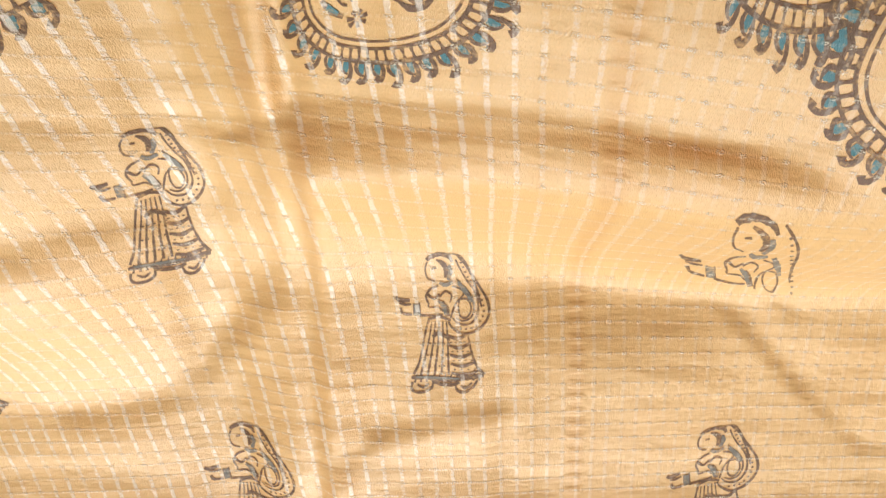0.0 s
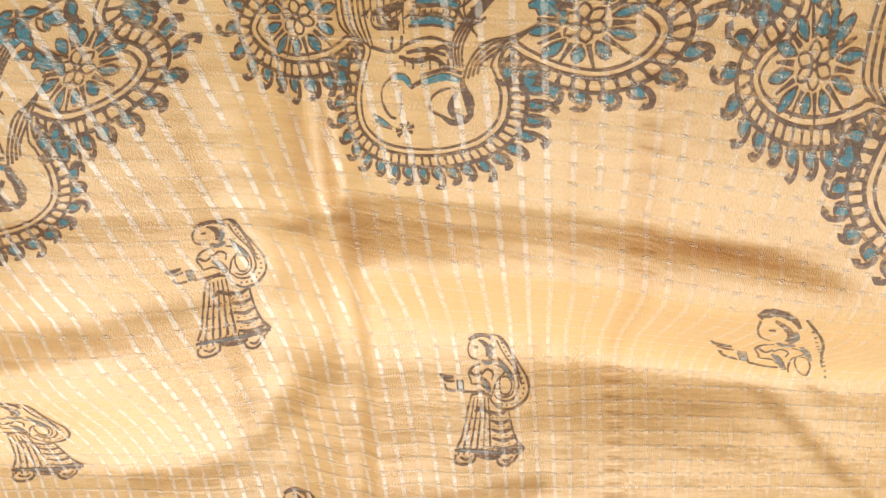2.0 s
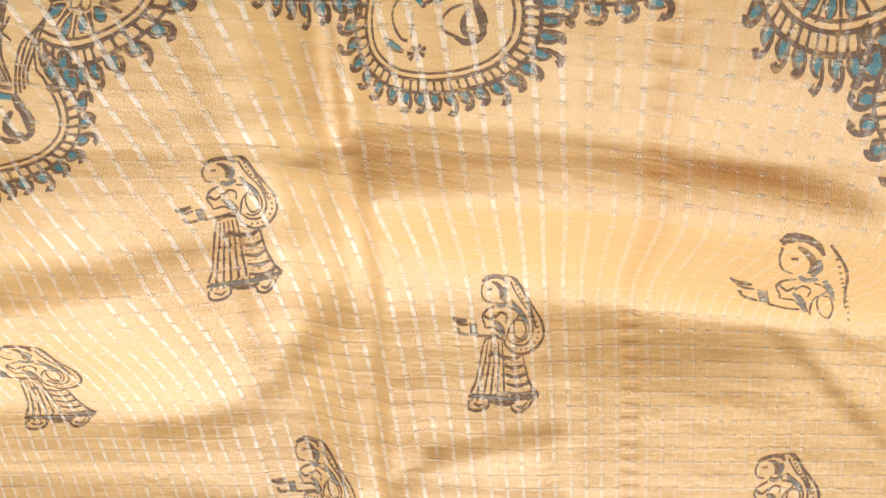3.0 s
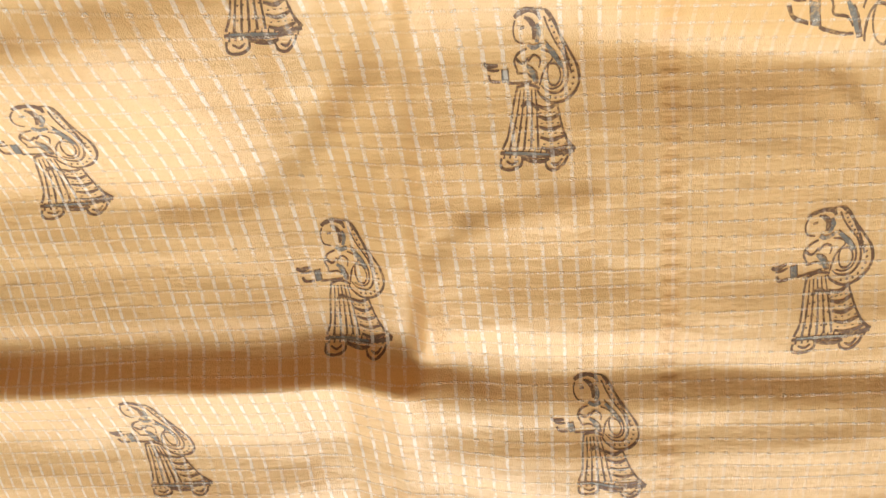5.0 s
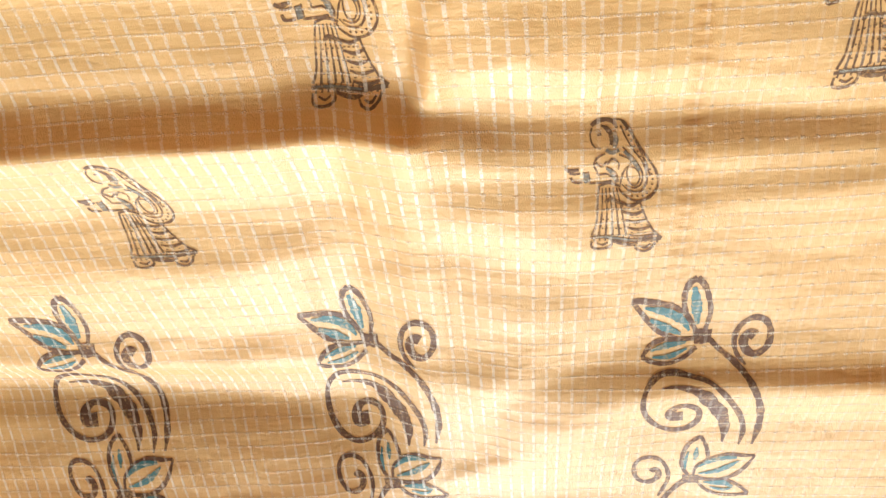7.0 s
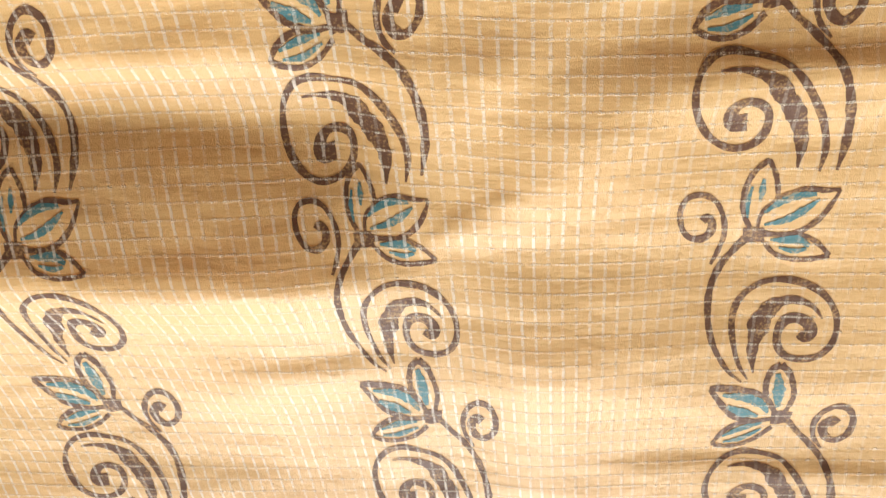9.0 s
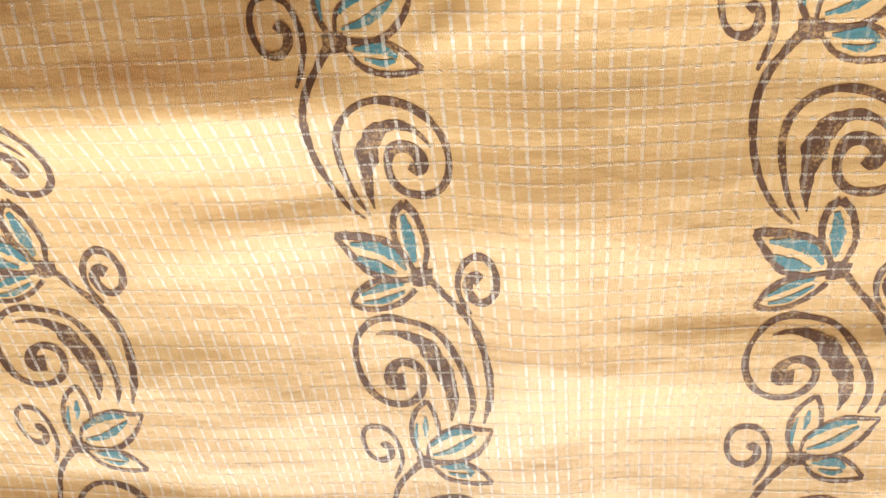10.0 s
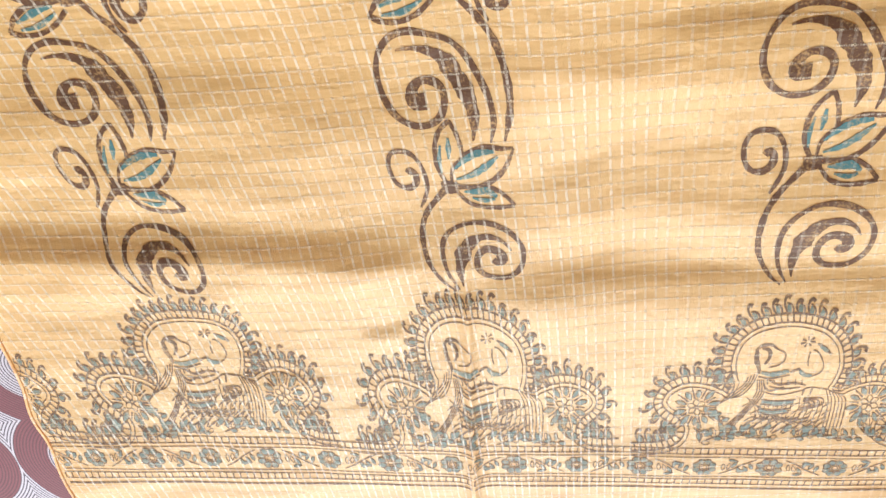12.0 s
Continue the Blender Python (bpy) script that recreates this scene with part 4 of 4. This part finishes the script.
    s([(372, 590), (386, 597), (400, 608)], (4, 8, 5))
    d([(378, 594), (392, 602)], (5, 6))
    s([(314, 676), (346, 684), (378, 676), (392, 668), (424, 672)], (3, 3, 3, 3, 3))
    s([(384, 672), (386, 684)], (4, 4))
    s([(396, 670), (398, 682)], (4, 4))
    for k in range(4):
        y = 694 + 9 * k
        s([(324 + 2 * k, y), (350, y + 3), (380, y - 1)], (3, 4.5, 3))
        for x in range(328, 380, 7):
            s([(x, y + 2), (x + 1, y + 8)], (2.6, 2.2))
        r = 30 - 6 * k
        s([(392, 690 + 2 * k), (392 + r, 690 + 3 * k), (396 + r, 704), (392, 716 - 2 * k)], (2.6, 3, 2.6, 2))
    d([(326, 698), (352, 701), (378, 697)], (4, 7, 4))
    d([(330, 716), (352, 720), (376, 716)], (4, 6, 4))
    for k in range(6):
        s([(420 + 6 * k, 672 + 2 * k), (434 + 6 * k, 694), (443 + 6 * k, 722), (448 + 6 * k, 756)], (2, 3, 3.2, 2))
    for k in range(8):
        x = 312 + 17 * k
        s([(x, 757), (x + 7, 742), (x + 20, 733)], (3, 4, 2))
        s([(x + 3, 758), (x + 13, 751), (x + 22, 745)], (3, 4.5, 2))
        if k % 2 == 0:
            d([(x + 5, 753), (x + 14, 743)], (5, 8, 4))
    for row in range(3):
        for k in range(11):
            x, y = 300 + 13 * k + 6 * (row % 2), 700 + 15 * row
            s([(x, y + 9), (x + 6, y + 2), (x + 11, y)], (2, 3, 1.5))
    for k in range(7):
        s([(300 + 5 * k, 690 + 4 * k), (322 + 8 * k, 712 + 3 * k), (330 + 14 * k, 742)], (2, 2.4, 2))
        s([(384 + 8 * k, 686 + 2 * k), (392 + 8 * k, 712), (388 + 9 * k, 740)], (2, 2.4, 2))
    for k in range(5):
        s([(322 + 16 * k, 728), (338 + 16 * k, 733), (352 + 16 * k, 727)], (2, 4, 2))
    # the flowers in the two lobes
    for cx, cy, r in ((-146, 32, 40), (160, 30, 44)):
        for k in range(20):
            a = 2 * math.pi * (k + 0.3) / 20
            far = r * (0.84 + 0.2 * ((k * 7) % 5) / 4)
            if k % 2:
                petal(ink, dye, unit, cx, cy, a, r * 0.44, far, r * 0.11, 2.0)
            else:
                ink.stroke([(cx + r * 0.45 * math.cos(a), cy + r * 0.45 * math.sin(a)), (cx + far * math.cos(a), cy + far * math.sin(a))], (4.5, 2), unit, 0.0012)
        for k in range(6):
            petal(ink, None, unit, cx, cy, 2 * math.pi * k / 6 + 0.4, 2.0, r * 0.40, r * 0.12, 2.2)
    # stems and leaves round the foot
    for stem in ([(-138, 44), (-112, 56), (-98, 78), (-96, 96)], [(150, 44), (146, 60), (156, 80), (178, 94)], [(-128, 92), (-90, 84), (-50, 90), (-20, 94)], [(20, 94), (60, 86), (100, 92), (140, 94)], [(-150, 70), (-136, 82), (-140, 96)]):
        run = spline(stem, 9.0)
        ink.stroke(stem, (3, 4, 4, 3), unit, 0.0012)
        for k, (x, y) in enumerate(run[1:]):
            for side in (1, -1):
                a = side * 0.9 - (1.2 if k % 2 else 0.8)
                petal(ink, dye if (k + side) % 3 else None, unit, x, y, a, 3, 18, 3.6, 2.0)
    whole = ink.lay("border_arch", UMBER, sari, "umber block-printed trefoil arch with a beaded frame and curled fringe")
    if whole:
        dye.lay("dye_fill", dyed, whole, "worn teal dye")


def border_strip(base, height, sign, dyed, heavy):
    """The straight printed band under the arches: beaded lines, flowers and leaves."""
    def place(p):
        return np.stack([p[:, 0], base(p[:, 0]) + sign * p[:, 1] * height(p[:, 0])], -1)
    ink, dye = Print(place, weight=heavy), Print(place, 0.0004, 1.0)
    run = np.linspace(-0.395, 0.50, 70)
    for z, w in ((0.0, 0.0011), (-0.0058, 0.0012), (-0.0090, 0.0009), (-0.0300, 0.0009), (-0.0330, 0.0011), (-0.0384, 0.0011), (-0.0432, 0.0021)):
        ink.stroke([(x, z) for x in run], w, step=0.003)
    for x in np.arange(-0.395, 0.5, 0.0054):
        for z in (-0.0029, -0.0357):
            ink.stroke([(x, z - 0.0024), (x + 0.0004, z + 0.0024)], (0.0016, 0.0010, 0.0016), step=0.0012)
    pitch = 0.0453
    for k, x in enumerate(np.arange(-0.0412 - 8 * pitch, 0.5, pitch)):
        dark = k % 2 == 0
        for j in range(8):
            petal(ink, dye, 1.0, x, -0.0192, 2 * math.pi * (j + 0.5) / 8, 0.0034, 0.0096 if dark else 0.0086, 0.0030, 0.0011 if dark else 0.0008)
        for r in (0.0020, 0.0034):
            ink.stroke([(x + r * math.cos(a), -0.0192 + r * math.sin(a)) for a in np.linspace(0, 2 * math.pi, 9)], 0.0009, step=0.001)
        flip = 1 if k % 2 else -1
        ink.stroke([(x + 0.0105, -0.0192 - 0.008 * flip), (x + 0.019, -0.0192 - 0.003 * flip), (x + 0.027, -0.0192 + 0.003 * flip), (x + 0.036, -0.0192 + 0.008 * flip)], (0.0008, 0.0014, 0.0014, 0.0008), step=0.0014)
        for u, v, a in ((0.013, -0.004, 1.5), (0.016, -0.003, 1.3), (0.019, -0.001, 1.1), (0.023, 0.001, -1.3), (0.027, 0.002, -1.1), (0.031, 0.005, -1.2), (0.022, -0.005, 0.2), (0.024, 0.006, 2.9)):
            petal(ink, dye if u > 0.018 else None, 1.0, x + u, -0.0192 + v * flip, a * flip, 0.0005, 0.0078, 0.0013, 0.0009)
    whole = ink.lay("border_strip", UMBER, sari, "umber block-printed strip of flowers between beaded lines")
    dye.lay("dye_fill", dyed, whole, "worn teal dye")


border_arch(FADED, 0.82, T=(-0.2495, 0.6296), NL=(-0.2849, 0.5715), NR=(-0.2203, 0.5740), LT=(-0.3113, 0.5818), LS=(-0.3355, 0.5637), RT=(-0.1947, 0.5841), RS=(-0.1749, 0.5538), BL=(-0.3233, 0.5214))
border_arch(FADED, 0.74, T=(-0.0659, 0.6234), NL=(-0.0920, 0.5567), NR=(-0.0300, 0.5523), LT=(-0.1173, 0.5722), LS=(-0.1356, 0.5516), RT=(-0.0043, 0.5625), RS=(0.0195, 0.5380), BL=(-0.1233, 0.5128))
border_arch(FADED, 0.74, T=(0.1338, 0.6118), RT=(0.1950, 0.5574), NL=(0.1059, 0.5487), NR=(0.1715, 0.5464), LT=(0.0786, 0.5594), LS=(0.0587, 0.5352), BL=(0.0760, 0.5070))
border_arch(FADED, 0.74, T=(-0.4415, 0.6336), NL=(-0.4769, 0.5755), NR=(-0.4123, 0.5780), LT=(-0.5033, 0.5858), LS=(-0.5275, 0.5677), RT=(-0.3867, 0.5881), RS=(-0.3669, 0.5578), BL=(-0.5153, 0.5254))
border_arch(FADED, 0.74, T=(0.3368, 0.6078), RT=(0.3980, 0.5534), NL=(0.3089, 0.5447), NR=(0.3745, 0.5424), LT=(0.2816, 0.5554), LS=(0.2617, 0.5312), BL=(0.2790, 0.5030))
border_arch(TEAL, 0.95, T=(-0.0209, 1.4828), DL=(0.0133, 1.5090), DR=(-0.0538, 1.5053), NL=(0.0070, 1.5240), NR=(-0.0457, 1.5284), LT=(0.0406, 1.5123), LS=(0.0660, 1.5327), RT=(-0.0735, 1.5199), RS=(-0.0995, 1.5352))
border_arch(TEAL, 0.95, T=(-0.2294, 1.4436), DL=(-0.1807, 1.4750), NL=(-0.1871, 1.4981), LT=(-0.1677, 1.4985), LS=(-0.1361, 1.5239))
border_arch(TEAL, 0.95, Q=(0.1463, 1.4565), DR=(0.1280, 1.4772), NR=(0.1315, 1.5041), RT=(0.1077, 1.4977), RS=(0.0872, 1.5160))
border_strip(lambda x: np.interp(x, (-0.40, -0.29, -0.187, -0.13, -0.04, 0.04, 0.16, 0.5), (0.515, 0.514, 0.510, 0.503, 0.496, 0.4925, 0.488, 0.478)),
             lambda x: np.interp(x, (-0.29, -0.187, -0.08, 0.04), (1.18, 1.12, 1.0, 0.93)), 1.0, FADED, 0.78)
border_strip(lambda x: 1.578 + 0.0 * x, lambda x: 1.0, -1.0, TEAL, 0.95)
